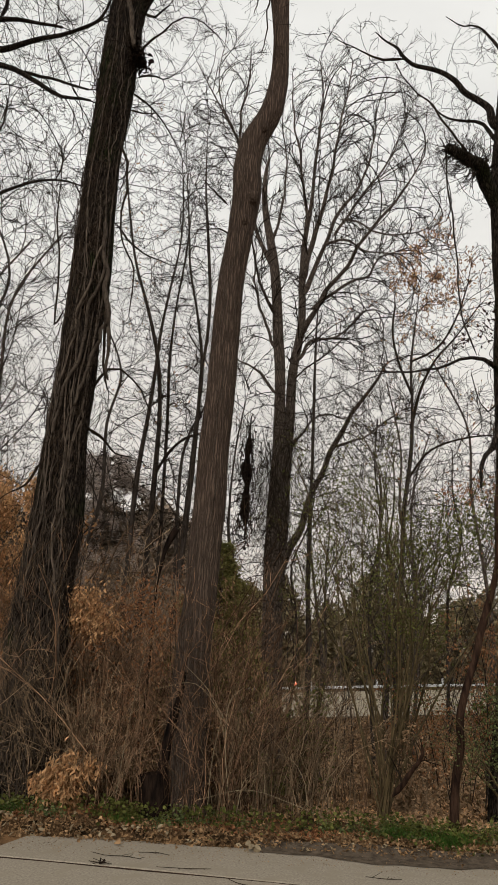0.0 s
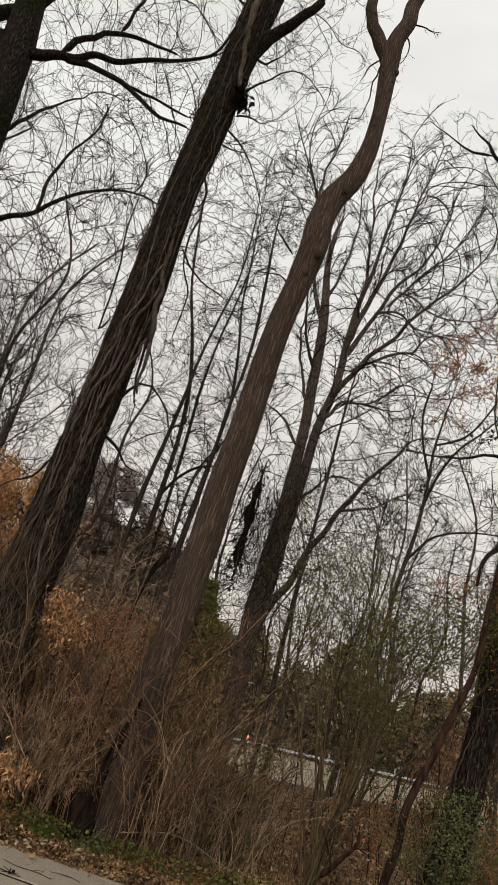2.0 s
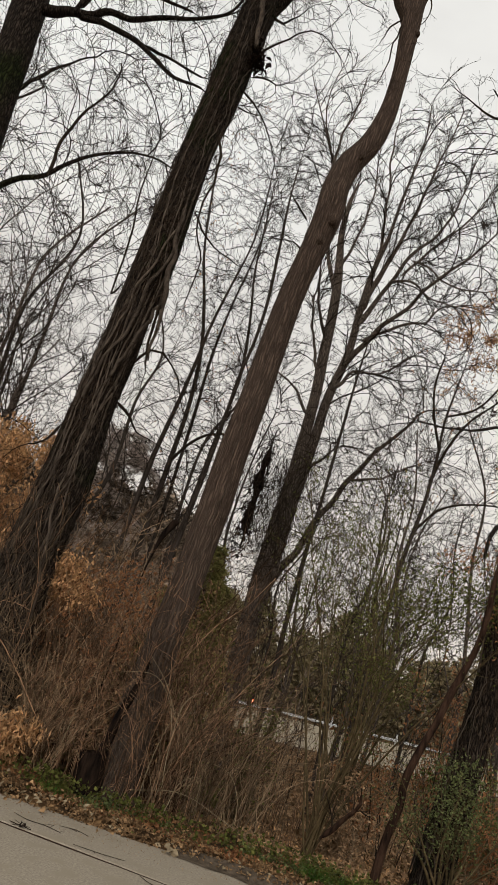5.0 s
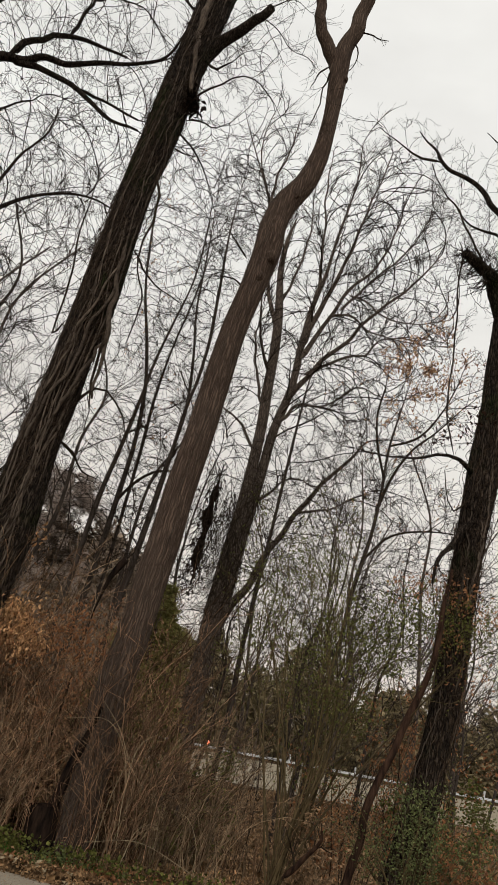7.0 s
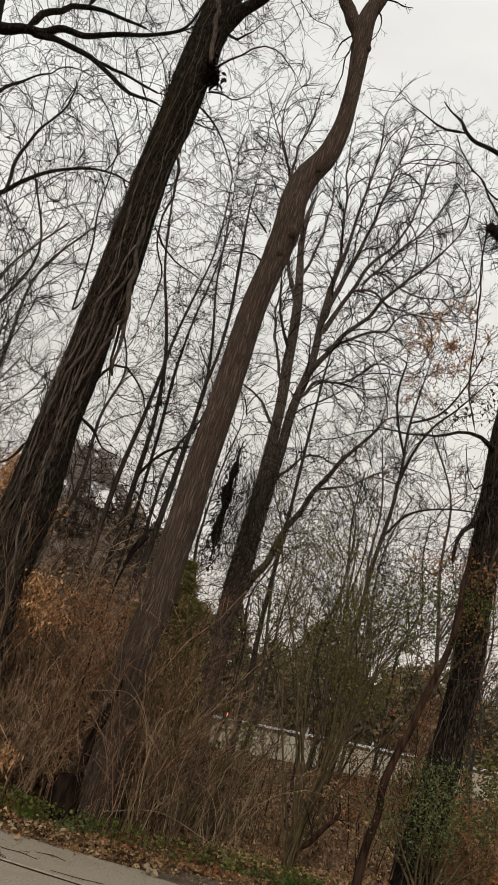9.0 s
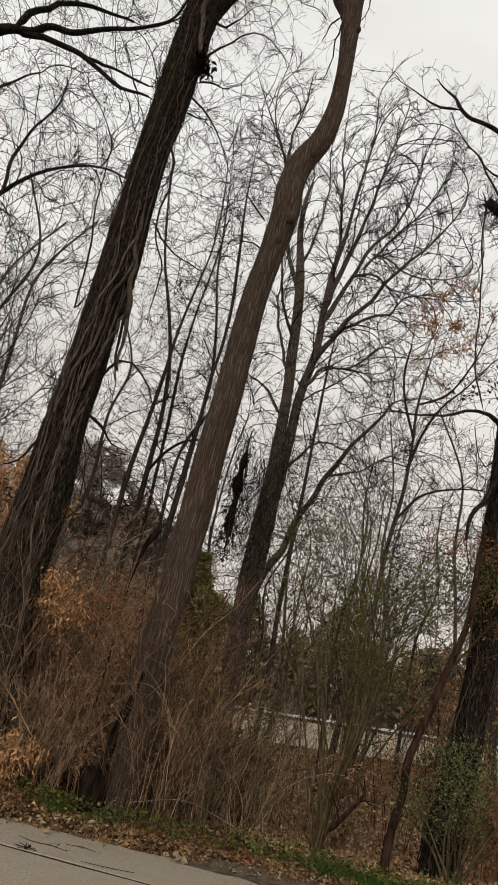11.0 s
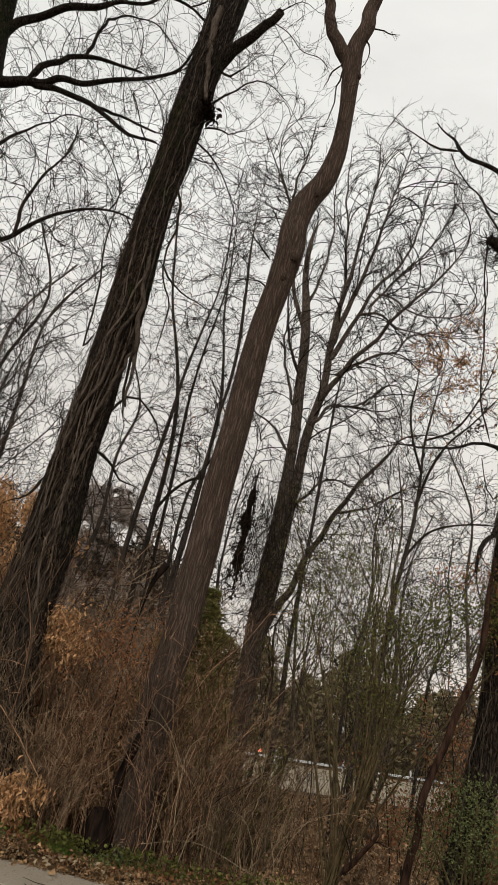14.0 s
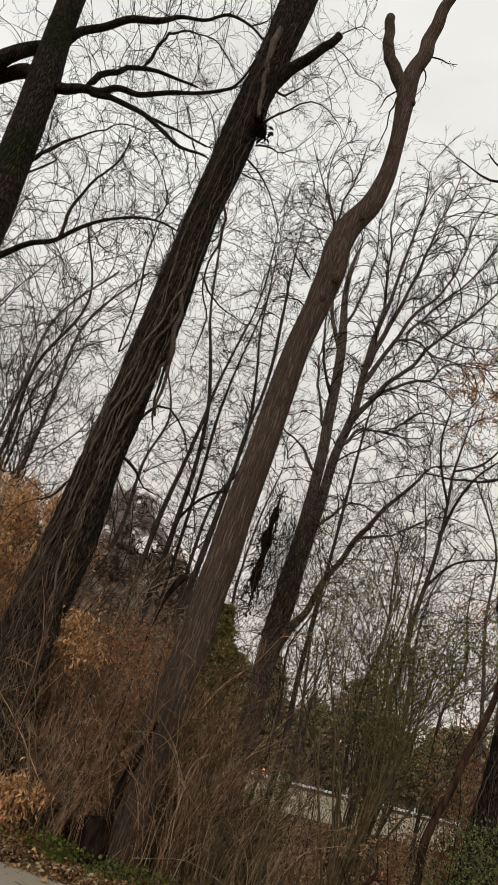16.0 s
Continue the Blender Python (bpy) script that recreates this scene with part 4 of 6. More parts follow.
def sapling(seed, trunk, *limbs):
    """A slim young tree: its stem carries the shoots itself."""
    ob = thing("sapling", trunk[0][:3], "slim bare grey sapling with thin upright branches", "sapling", "young trees behind the thicket")
    rng = np.random.default_rng(seed)
    x, y, z, r = trunk[0]
    trunk = [*trunk[:-1], (*trunk[-1][:3], trunk[-1][3] * .3)]
    trunk = [(x - .04 * z, y, float(height(x, y)) - .05, r * 1.25), *trunk]
    ob.location = trunk[0][:3]
    me, P, R = trunk_mesh("stem", trunk, BARK_MID, sides=10, step=0.2, lump=0.08, furrow=0.02, flare=0.1, seed=seed)
    wpart("stem", me, ob)
    for l in limbs:
        wpart("limb", trunk_mesh("limb", l, TWIG, sides=7, step=0.15, flare=0, seed=seed)[0], ob)
    cloud = cloud_round([trunk, *limbs], 290, .45, rng, low=.3, ahead=.5, rise=.35)
    sets = grow(*seeds_on([trunk, *limbs], .2, .28), cloud, step=.2, reach=1.5, kill=.2, keep=.9, up=.14, wob=.25, least=.0055, most=.02, seed=seed)
    twigs = fuzz(sets, 400, .45, .0044, seed, up=.1, side=2)
    wpart("crown", tubes_mesh("crown", sets + twigs, TWIG), ob, "fine bare twigs")
    if limbs:
        leafy.append(twigs[0][0])
    return ob


sapling(71, [(-2.31, 15, 3.39, .054), (-2.3, 15, 5.52, .051), (-2.21, 15, 6.66, .044), (-2.15, 15, 7.72, .04), (-2.12, 15, 8.68, .032), (-2.02, 15, 9.67, .028), (-1.87, 15, 11.01, .019), (-1.94, 15, 12.55, .015), (-2.12, 15, 13.83, .01)])
sapling(72, [(-1.99, 15.4, 4.05, .06), (-1.99, 15.4, 5.65, .057), (-2.02, 15.4, 6.95, .049), (-2.23, 15.4, 8.44, .042), (-2.47, 15.4, 9.28, .038), (-2.95, 15.4, 10.73, .029), (-3.21, 15.4, 11.95, .025), (-3.55, 15.4, 14.06, .016)],
        [(-1.95, 15.3, 5.56, .034), (-1.71, 15.3, 6.02, .034), (-1.37, 15.3, 6.36, .03), (-1.06, 15.3, 6.48, .025)])
sapling(73, [(-1.78, 15.8, 4.01, .039), (-1.83, 15.8, 5.51, .036), (-1.88, 15.8, 6.96, .037), (-1.96, 15.8, 8.35, .033), (-1.94, 15.8, 9.52, .024), (-1.81, 15.8, 11.2, .02), (-1.76, 15.8, 13.15, .01)])
sapling(74, [(-1.1, 14.5, 6.56, .038), (-1.1, 14.5, 7.58, .035), (-1.04, 14.5, 8.37, .035), (-1.04, 14.5, 9.19, .036), (-1.17, 14.5, 10.59, .032), (-1.34, 14.5, 12.07, .023), (-1.44, 14.5, 13.96, .015)])
sapling(75, [(-1.15, 14.8, 6.41, .035), (-1.11, 14.8, 7.7, .036), (-1.31, 14.8, 9.05, .027), (-1.56, 14.8, 10.17, .023), (-1.72, 14.8, 11.64, .019), (-1.93, 14.8, 13.36, .015)])
sapling(76, [(-.04, 13.5, 2.83, .04), (-.14, 13.5, 3.43, .037), (-.27, 13.5, 3.94, .03), (-.29, 13.5, 4.69, .019), (-.23, 13.5, 5.81, .016), (-.07, 13.5, 6.87, .012)])
sapling(77, [(1.52, 16, 2.1, .06), (1.46, 16, 3.26, .052), (1.45, 16, 4.61, .045), (1.46, 16, 6.16, .037), (1.45, 16, 7.52, .033), (1.45, 16, 9.25, .024), (1.48, 16, 10.61, .015)])
sapling(78, [(2.98, 14, 2.43, .053), (3.05, 14, 3.69, .046), (3.1, 14, 4.79, .043), (3.24, 14, 5.95, .037), (3.27, 14, 6.91, .029), (3.25, 14, 7.78, .025), (3.34, 14, 8.69, .017), (3.47, 14, 9.77, .013)],
        [(3.24, 14, 6.43, .034), (3.48, 14.13, 7.35, .029), (3.81, 14.25, 8.06, .024), (4.28, 14.38, 8.67, .018), (4.9, 14.5, 9.59, .012)],
        [(3.27, 14, 7.16, .029), (2.95, 13.83, 7.82, .023), (2.8, 13.67, 8.36, .023), (2.82, 13.5, 8.92, .017)],
        [(3.17, 14, 5.37, .028), (3.63, 14.1, 6.01, .023), (4.47, 14.2, 6.39, .017), (5.11, 14.3, 6.52, .012)],
        [(3.27, 14, 7.91, .023), (3.72, 13.9, 8.15, .023), (4.18, 13.8, 8.91, .018), (4.41, 13.7, 9.67, .012)])

# ---- climbing vines ----
def strands(P, R, count, seed, s0=(0, .5), s1=(.5, 1), rad=(.004, .009), n=40, swing=.5, gap=(0.0, .02), face=None, patch=0):
    """Strands that climb a trunk: lines that wind a little round it, now on the bark, now off it."""
    rng = np.random.default_rng(seed)
    N = len(P)
    a, b = rng.uniform(*s0, count), rng.uniform(*s1, count)
    if patch:
        a = rng.uniform(s0[0], s1[1] - patch, count)
        b = a + rng.uniform(.25, 1, count) * patch
    u = np.linspace(0, 1, n)[None]
    g = (a[:, None] + (b - a)[:, None] * u) * (N - 1)
    i = np.clip(g.astype(int), 0, N - 2)
    x = g - i
    C = P[i] * (1 - x[..., None]) + P[i + 1] * x[..., None]
    r = R[i] * (1 - x) + R[i + 1] * x
    th0 = rng.uniform(0, 6.28, count) if face is None else rng.normal(face, .75, count)
    th = th0[:, None] + np.cumsum(rng.normal(0, swing / n**.5, (count, n)), axis=1) + .25 * np.sin(u * rng.uniform(4, 14, count)[:, None])
    rv = rng.uniform(*rad, count)[:, None] * (1 - .45 * u)
    off = r * 1.02 + rv * .6 + rng.uniform(*gap, count)[:, None] * np.abs(np.sin(u * rng.uniform(3, 12, count)[:, None]))
    Q = C + np.stack([np.cos(th) * off, np.sin(th) * off, 0 * off], -1)
    return Q, np.broadcast_to(rv, (count, n)).copy()


def trunk_of(tree):
    return next(c for c in tree.children if c.name.startswith("trunk"))


def vines(tree, P, R, count, fine, seed, top=1.0, **kw):
    A, B = strands(P, R, count, seed, rad=(.006, .017), s1=(.35 * top, top), gap=(.0, .05), face=-1.57, swing=.45, **kw)
    for k in range(count):
        wpart("vine", tubes_mesh("vine", [(A[k:k + 1], B[k:k + 1])], VINE_BARK, 6), trunk_of(tree), "woody climbing vine")
    Q = strands(P, R, fine, seed + 1, rad=(.003, .009), s1=(.2 * top, top), gap=(.0, .04), face=-1.57, swing=.7, patch=.24 * top)
    S = sprout(*Q, 7, 5, .05, 55, -.05, .6, least=.0024, rng=np.random.default_rng(seed), wild=.35)
    H = strands(P, R, fine // 5, seed + 2, rad=(.003, .008), s1=(.2 * top, top), gap=(.05, .16), swing=.9, patch=.2 * top)
    tagged(wpart("vine_tangle", tubes_mesh("vine_tangle", [Q, S, H], VINE_DARK), trunk_of(tree), "mat of thin vine stems"), kind="stuff")


vines(left_tree, LP, LR, 22, 260, 301, top=.8)
foot = strands(LP, LR, 200, 311, s0=(0, .10), s1=(.06, .25), rad=(.002, .006), gap=(.0, .10), face=-1.57, swing=.4)
tagged(wpart("vine_tangle", tubes_mesh("vine_tangle", [strands(LP, LR, 110, 315, s0=(0, .08), s1=(.05, .22), rad=(.0015, .0045), gap=(.02, .13), face=-1.57, swing=.35)], CANE_GREY), trunk_of(left_tree), "tan dead stems round the foot"), kind="stuff")
tagged(wpart("vine_tangle", tubes_mesh("vine_tangle", [foot, sprout(*foot, 6, 5, .08, 50, .0, .6, least=.0025, rng=np.random.default_rng(312), wild=.3)], VINE_BARK), trunk_of(left_tree), "tan dead vine stems round the foot"), kind="stuff")
ROPES = []
limb(ROPES, (-2.26, 8.60, 12.2, .050), (-2.26, 8.60, 11.93, .058), (-2.26, 8.60, 11.6, .050), (-2.22, 8.60, 11.23, .040), (-2.15, 8.60, 10.88, .036), (-2.10, 8.60, 10.53, .033), (-2.03, 8.60, 10.2, .030))
limb(ROPES, (-2.14, 8.72, 7.3, .030), (-2.08, 8.68, 6.72, .032), (-2.01, 8.66, 6.28, .034), (-1.94, 8.66, 5.9, .036), (-1.91, 8.66, 5.66, .030), (-1.90, 8.66, 5.45, .022), (-1.86, 8.66, 5.21, .018), (-1.83, 8.66, 4.99, .012))
limb(ROPES, (-1.93, 8.66, 5.86, .024), (-1.97, 8.64, 5.67, .022), (-2.02, 8.62, 5.42, .024), (-2.10, 8.61, 5.08, .022), (-2.2, 8.60, 4.6, .018))
limb(ROPES, (-2.05, 8.66, 6.6, .020), (-2.12, 8.62, 6.2, .020), (-2.18, 8.61, 5.8, .022), (-2.22, 8.61, 5.3, .022), (-2.34, 8.58, 4.8, .018), (-2.4, 8.57, 4.2, .014))
limb(ROPES, (-2.12, 8.64, 6.9, .014), (-2.2, 8.62, 6.4, .016), (-2.3, 8.62, 5.9, .016), (-2.33, 8.62, 5.4, .014), (-2.42, 8.60, 4.9, .012))
for k, p in enumerate(ROPES):
    wpart("vine", trunk_mesh("vine", crooked(p, np.random.default_rng(330 + k)), VINE_BARK, sides=9, step=.05, lump=.12, furrow=.05, flare=0, cap=True, seed=k)[0], trunk_of(left_tree), "thick grey hanging vine")
rope_lines = line_set([ROPES[1]], 12)
tagged(wpart("vine_tangle", tubes_mesh("vine_tangle", [sprout(*rope_lines, 26, 5, .16, 50, -.35, .2, least=.003, wild=.4, rng=np.random.default_rng(341))], VINE_DARK), trunk_of(left_tree), "ragged rootlets on the hanging vine"), kind="stuff")
vines(right_tree, RP, RR, 9, 110, 305, top=.75)
tuft = sprout(*line_set([RIGHT[0]], 8), 110, 6, .55, 70, .0, .1, least=.004, t0=.45, wild=.45, rng=np.random.default_rng(313))
tagged(wpart("twig_tuft", tubes_mesh("twig_tuft", [tuft, sprout(*tuft, 4, 4, .5, 45, .0, .7, least=.003, rng=np.random.default_rng(314))], TWIG), right_tree, "dark tangle of twigs on the broken stub"), kind="stuff")
mv1 = strands(MP, MR, 70, 321, s0=(0, .1), s1=(.08, .3), rad=(.0015, .005), gap=(.0, .07), face=-1.57, swing=.6)
mv2 = strands(MP, MR, 46, 322, s0=(.1, .6), s1=(.5, 1), rad=(.0015, .004), gap=(.0, .03), swing=.5, patch=.3)
tagged(wpart("vine_tangle", tubes_mesh("vine_tangle", [mv1, mv2, sprout(*mv1, 5, 4, .08, 50, .0, .6, least=.002, rng=np.random.default_rng(323), wild=.3)], VINE_BARK), trunk_of(mid_tree), "thin dead vine stems on the bark"), kind="stuff")
nest = thing("leaf_clump", (-1.98, 8.75, 10.15), "dark clump of dead leaves caught on the trunk", "leaf clump")
tagged(wpart("leaf", leaf_mesh("leaf", np.random.default_rng(5).normal((-1.98, 8.75, 10.15), (.07, .07, .12), (160, 3)), .10, NEAR_BLACK), nest), kind="stuff")

for bx, by, bz, br in ((.165, 8.68, 11.45, .05), (-.16, 8.6, 7.75, .08), (-.24, 8.58, 7.4, .055), (-.05, 8.62, 8.95, .06)):
    kb = bmesh.new()
    bmesh.ops.create_icosphere(kb, subdivisions=3, radius=br)
    for v in kb.verts:
        v.co *= 1 + .35 * noise.noise(v.co * 18 + Vector((bx * 9, 0, bz)))
        v.co.z *= 1.5
        v.co += Vector((bx, by, bz))
    km = bpy.data.meshes.new("burl")
    kb.to_mesh(km)
    kb.free()
    km.materials.append(BARK_BROWN)
    km.polygons.foreach_set("use_smooth", [True] * len(km.polygons))
    wpart("burl", km, trunk_of(mid_tree), "knobbly bark burl")

# ---- undergrowth ----
def canes(count, xr, yr, tall, lean, seed, n=8, r=(.003, .007), side=3, arch=0.2, thin=.0022, reach=.3, spread=.13, more=2, wild=.13, angle=40, clumps=0, front=False):
    """Upright, arching canes with short side shoots, rooted in the ground."""
    rng = np.random.default_rng(seed)
    x, y = rng.uniform(*xr, count), rng.uniform(*yr, count)
    h = rng.uniform(*tall, count)
    away = np.zeros((count, 2))
    if clumps:
        c = rng.integers(0, clumps, count)
        cx, cy, ch = rng.uniform(*xr, clumps), rng.uniform(*yr, clumps), rng.uniform(.7, 1.12, clumps)
        off = rng.normal(0, .13, (count, 2))
        x, y, h, away = cx[c] + off[:, 0], np.maximum(cy[c] + off[:, 1], 8.2), h * ch[c], off * 1.9
    y = y if front else np.where((x > -1.15) & (x < -.2) & (y < 9.0), y + .8, y)
    P = np.empty((count, n, 3))
    P[:, 0] = np.stack([x, y, height(x, y) - 0.03], -1)
    D = unit(np.stack([rng.normal(lean, spread, count) + away[:, 0], rng.normal(0, spread, count) + away[:, 1], np.ones(count)], -1))
    bend = rng.normal(0, arch, (count, 3)) * np.array([1, .6, .3])
    for k in range(1, n):
        P[:, k] = P[:, k - 1] + D * (h / (n - 1))[:, None]
        D = unit(D + bend * (k / n) + rng.normal(0, wild, D.shape))
    rad = rng.uniform(*r, count)[:, None] * np.linspace(1, .4, n)[None]
    sets = [(P, rad)]
    if side:
        sets.append(sprout(P, rad, side, 3, reach, angle, .06, .6, least=thin, t0=.2, rng=rng, wild=.28))
        sets.append(sprout(*sets[-1], more, 2, .4, 42, .03, .7, least=thin * .9, rng=rng))
    return sets


def stuff(name, me, label, category):
    return tagged(new(name, me), label, category, kind="stuff")


def thicket(count, xr, yr, tall, lean, seed, mat, label, name="thicket", **kw):
    return stuff(name, tubes_mesh(name, canes(count, xr, yr, tall, lean, seed, **kw), mat), label, name)


thicket(420, (-5.5, -.2), (8.35, 9.2), (.7, 2.3), .03, 101, CANE, "tangled brown clumps of dead canes and brambles by the road", arch=.24, side=6, clumps=34, r=(.002, .005), thin=.0017)
thicket(640, (-6.5, .1), (9.0, 11.5), (1.6, 3.4), .02, 102, CANE_RED, "dense reddish-brown thicket of dead canes round the trunks", arch=.2, side=6, clumps=70, r=(.003, .0075))
thicket(420, (-6, .3), (8.7, 11), (1.4, 3.7), .03, 113, CANE_DARK, "dark dead canes among the thicket", side=6, arch=.22, clumps=44, r=(.003, .008))
thicket(60, (-5, .9), (8.35, 9.6), (1.0, 2.2), .0, 116, CANE_GREY, "arching grey brambles over the thicket", side=5, arch=.75, spread=.5, r=(.003, .007))
thicket(430, (-10, -.5), (11.5, 17), (2, 4.4), 0, 103, CANE, "brown thicket of dead canes in the hollow", r=(.005, .012), thin=.0045, side=5)
thicket(16, (-1.3, .5), (8.24, 8.48), (.5, 2.2), .03, 112, CANE_DARK, "dark brown brambles crowding the foot of the crooked trunk", arch=.4, side=5, front=True)
thicket(60, (-1.5, .35), (8.3, 8.5), (.6, 2.8), .02, 121, CANE_RED, "fine reddish canes before the crooked trunk", arch=.2, side=6, front=True, r=(.0015, .004), thin=.0015)
thicket(150, (-.3, 1.2), (8.35, 10), (.6, 2.0), .05, 104, CANE_GREY, "grey brambles between the trunks", arch=.3, side=4, spread=.14)
thicket(55, (-.2, 1.6), (8.4, 10.4), (.5, 1.7), .05, 118, CANE_DARK, "dark dead canes between the trunks", arch=.35, side=5)
thicket(70, (.9, 5.5), (8.5, 12), (.4, 1.4), .05, 105, CANE_GREY, "sparse grey brush on the leafy slope", name="brush", arch=.45)
thicket(150, (.2, 12), (12, 24), (.8, 2.4), .0, 106, CANE_GREY, "thin grey brush in the hollow", name="brush", r=(.006, .014), thin=.006)
thicket(38, (.6, 4.6), (11, 16), (2.2, 5.2), .0, 117, TWIG_MID, "thin dark twiggy brush behind the shrubs", name="brush", r=(.005, .011), thin=.0036, side=8, more=4, arch=.2)
thicket(110, (-5.6, -1.0), (12.5, 17), (2.4, 4.3), .0, 119, UNDER_HAZED, "purple-brown saplings behind the thicket, colour paled for haze", name="understorey", r=(.006, .013), thin=.0045, side=8, more=4)
thicket(150, (-9.5, -1.8), (19, 28), (3.5, 6.2), .0, 120, UNDER_HAZED, "dense purple-brown young growth before the far pine", name="understorey", r=(.008, .017), thin=.0065, side=10, more=5)
thicket(130, (-28, -8), (18, 29), (3, 7), .0, 107, UNDER_HAZED, "purple-brown understorey of young stems, colour paled for haze", name="understorey", r=(.010, .022), thin=.0075, side=8, more=4)
thicket(90, (-6, 10), (24, 29), (1.0, 2.6), .0, 108, UNDER_HAZED, "grey understorey before the far road", name="understorey", r=(.01, .02), thin=.008, side=6, more=3)
thicket(130, (-20, 50), (46, 56), (3, 6.2), .0, 111, UNDER_HAZED, "far scrub along the road verge", name="scrub", r=(.03, .06), thin=.03, side=8, more=4, reach=.45)
thicket(170, (-60, 60), (52, 80), (5, 10), .0, 109, TWIG_HAZED, "far bare woods beyond the road, haze put into the twig colour", name="far_woods", r=(.05, .11), thin=.03, side=9, more=4, spread=.08, arch=.08, reach=.3, wild=.06, angle=36)
thicket(130, (-75, -14), (46, 76), (9, 17), .0, 110, TWIG_HAZED, "far bare woods beyond the thicket, haze put into the twig colour", name="far_woods", r=(.05, .12), thin=.026, side=10, more=5, spread=.08, arch=.08, reach=.28, wild=.06, angle=36)

rs = np.random.default_rng(115)
sc = np.stack([rs.uniform(-6, 30, 34000), rs.uniform(46.5, 52, 34000), np.zeros(34000)], -1)
sc[:, 2] = height(sc[:, 0], sc[:, 1]) + rs.uniform(0, 1, 34000) ** .85 * (4.1 + .9 * np.sin(sc[:, 0] * .9) + .6 * np.sin(sc[:, 0] * 2.3 + 1)) * np.interp(sc[:, 0], [-6, 2, 9, 14, 30], [1.35, 1.35, 1.3, 1.15, 1.0])
stuff("far_scrub", leaf_mesh("far_scrub", sc, .42, LEAF_SCRUB_HAZED, droop=0, rng=rs, simple=True), "dark evergreen scrub behind the guard rail, haze put into its colour", "scrub")
hz = np.stack([rs.uniform(-22, -3.1, 40000), rs.uniform(45, 51, 40000), np.zeros(40000)], -1)
hz[:, 2] = height(hz[:, 0], hz[:, 1]) + rs.uniform(0, 1, 40000) ** .8 * (np.interp(hz[:, 0], [-22, -10.5, -6.6, -3.1], [10.9, 11.0, 11.3, 10.4]) + .7 * np.sin(hz[:, 0] * 1.9) + .5 * np.sin(hz[:, 0] * 4.7 + 1))
stuff("far_growth", leaf_mesh("far_growth", hz, .7, UNDER_HAZED, droop=-.5, rng=rs, aspect=.05, simple=True), "purple-brown mass of young stems before the far pine, haze put into its colour", "scrub")


def caught(clumps, per, xr, yr, zr, wide):
    """Places of dead leaves caught in the canes, in loose clusters."""
    c = np.stack([rs.uniform(*xr, clumps), rs.uniform(*yr, clumps), rs.uniform(*zr, clumps)], -1)
    p = np.repeat(c, per, axis=0) + rs.normal(0, 1, (clumps * per, 3)) * wide
    p[:, 2] = np.maximum(p[:, 2], height(p[:, 0], p[:, 1]) + .05)
    return p


for leaf_kind, label, where in (
        (LEAF_BROWN, "scraps of brown dead leaf caught in the thicket", caught(90, 60, (-5.5, .3), (8.6, 10.5), (.2, 2.5), (.16, .16, .24))),
        (LEAF_RUST, "rusty scraps of dead leaf caught in the thicket", caught(46, 60, (-5, .1), (8.7, 10), (.6, 2.6), (.15, .15, .22))),
        (LEAF_RUST, "reddish dead leaves thick on the canes beside the crooked trunk", caught(14, 70, (-1.75, -.8), (8.8, 9.2), (1.6, 2.5), (.12, .1, .16)))):
    stuff("dead_leaves", leaf_mesh("dead_leaves", where, .05, leaf_kind, droop=.8, rng=rs, simple=True, aspect=.45), label, "leaves")

for k in range(26):
    sx, sy, sl = rs.uniform(-4.5, .1), rs.uniform(8.7, 10.2), rs.uniform(.0, .35)
    sh, sz, sr = rs.uniform(1.8, 3.4), float(height(sx, sy)) - .04, rs.uniform(.008, .017)
    c = thing("dead_stem", (sx, sy, sz), "thin dark dead stem leaning in the thicket", "dead wood", "dead stems in the thicket")
    q = crooked([(sx, sy, sz, sr), (sx + sl * .4 * sh, sy, sz + .5 * sh, sr * .8), (sx + sl * sh * 1.1, sy + rs.normal(0, .2), sz + sh, sr * .35)], rs)
    wpart("stem", trunk_mesh("stem", q, CANE_DARK, sides=7, step=.12, lump=.1, furrow=0, flare=.2, seed=k)[0], c)
    A, B = line_set([q], 12)
    A1 = sprout(A, B, 9, 5, .3, 45, .05, .5, least=.003, rng=rs, t0=.25)
    tagged(wpart("twig", tubes_mesh("twig", [A1, sprout(*A1, 4, 4, .5, 42, .02, .6, rng=rs)], CANE_DARK), c), kind="stuff")

# pale bent stems that stand out before the thicket
PALE = []
limb(PALE, (.02, 8.4, .3, .004), (-.05, 8.4, .8, .004), (.02, 8.42, 1.35, .003), (.12, 8.45, 1.42, .002))
limb(PALE, (-.85, 8.4, 1.35, .002), (-.4, 8.35, 1.42, .003), (-.18, 8.35, 1.2, .003), (-.05, 8.35, .85, .002))
limb(PALE, (-.55, 8.35, 1.62, .002), (-.3, 8.35, 1.4, .003), (-.05, 8.35, 1.05, .003), (.3, 8.4, .75, .002))
limb(PALE, (-.3, 8.3, .3, .003), (.2, 8.3, .42, .003), (.7, 8.35, .3, .003), (1.1, 8.4, .16, .002))
limb(PALE, (.45, 8.35, .78, .002), (.62, 8.35, .75, .002), (.8, 8.35, .5, .003), (.82, 8.35, .2, .002))
limb(PALE, (-.2, 8.35, .15, .003), (-.18, 8.35, .7, .003), (-.1, 8.35, 1.15, .002))
limb(PALE, (.1, 8.3, .2, .004), (.2, 8.3, .55, .003), (.35, 8.3, .62, .002), (.38, 8.3, .4, .002))
limb(PALE, (-1.15, 8.3, .2, .003), (-1.1, 8.35, .9, .003), (-1.0, 8.4, 1.7, .002))
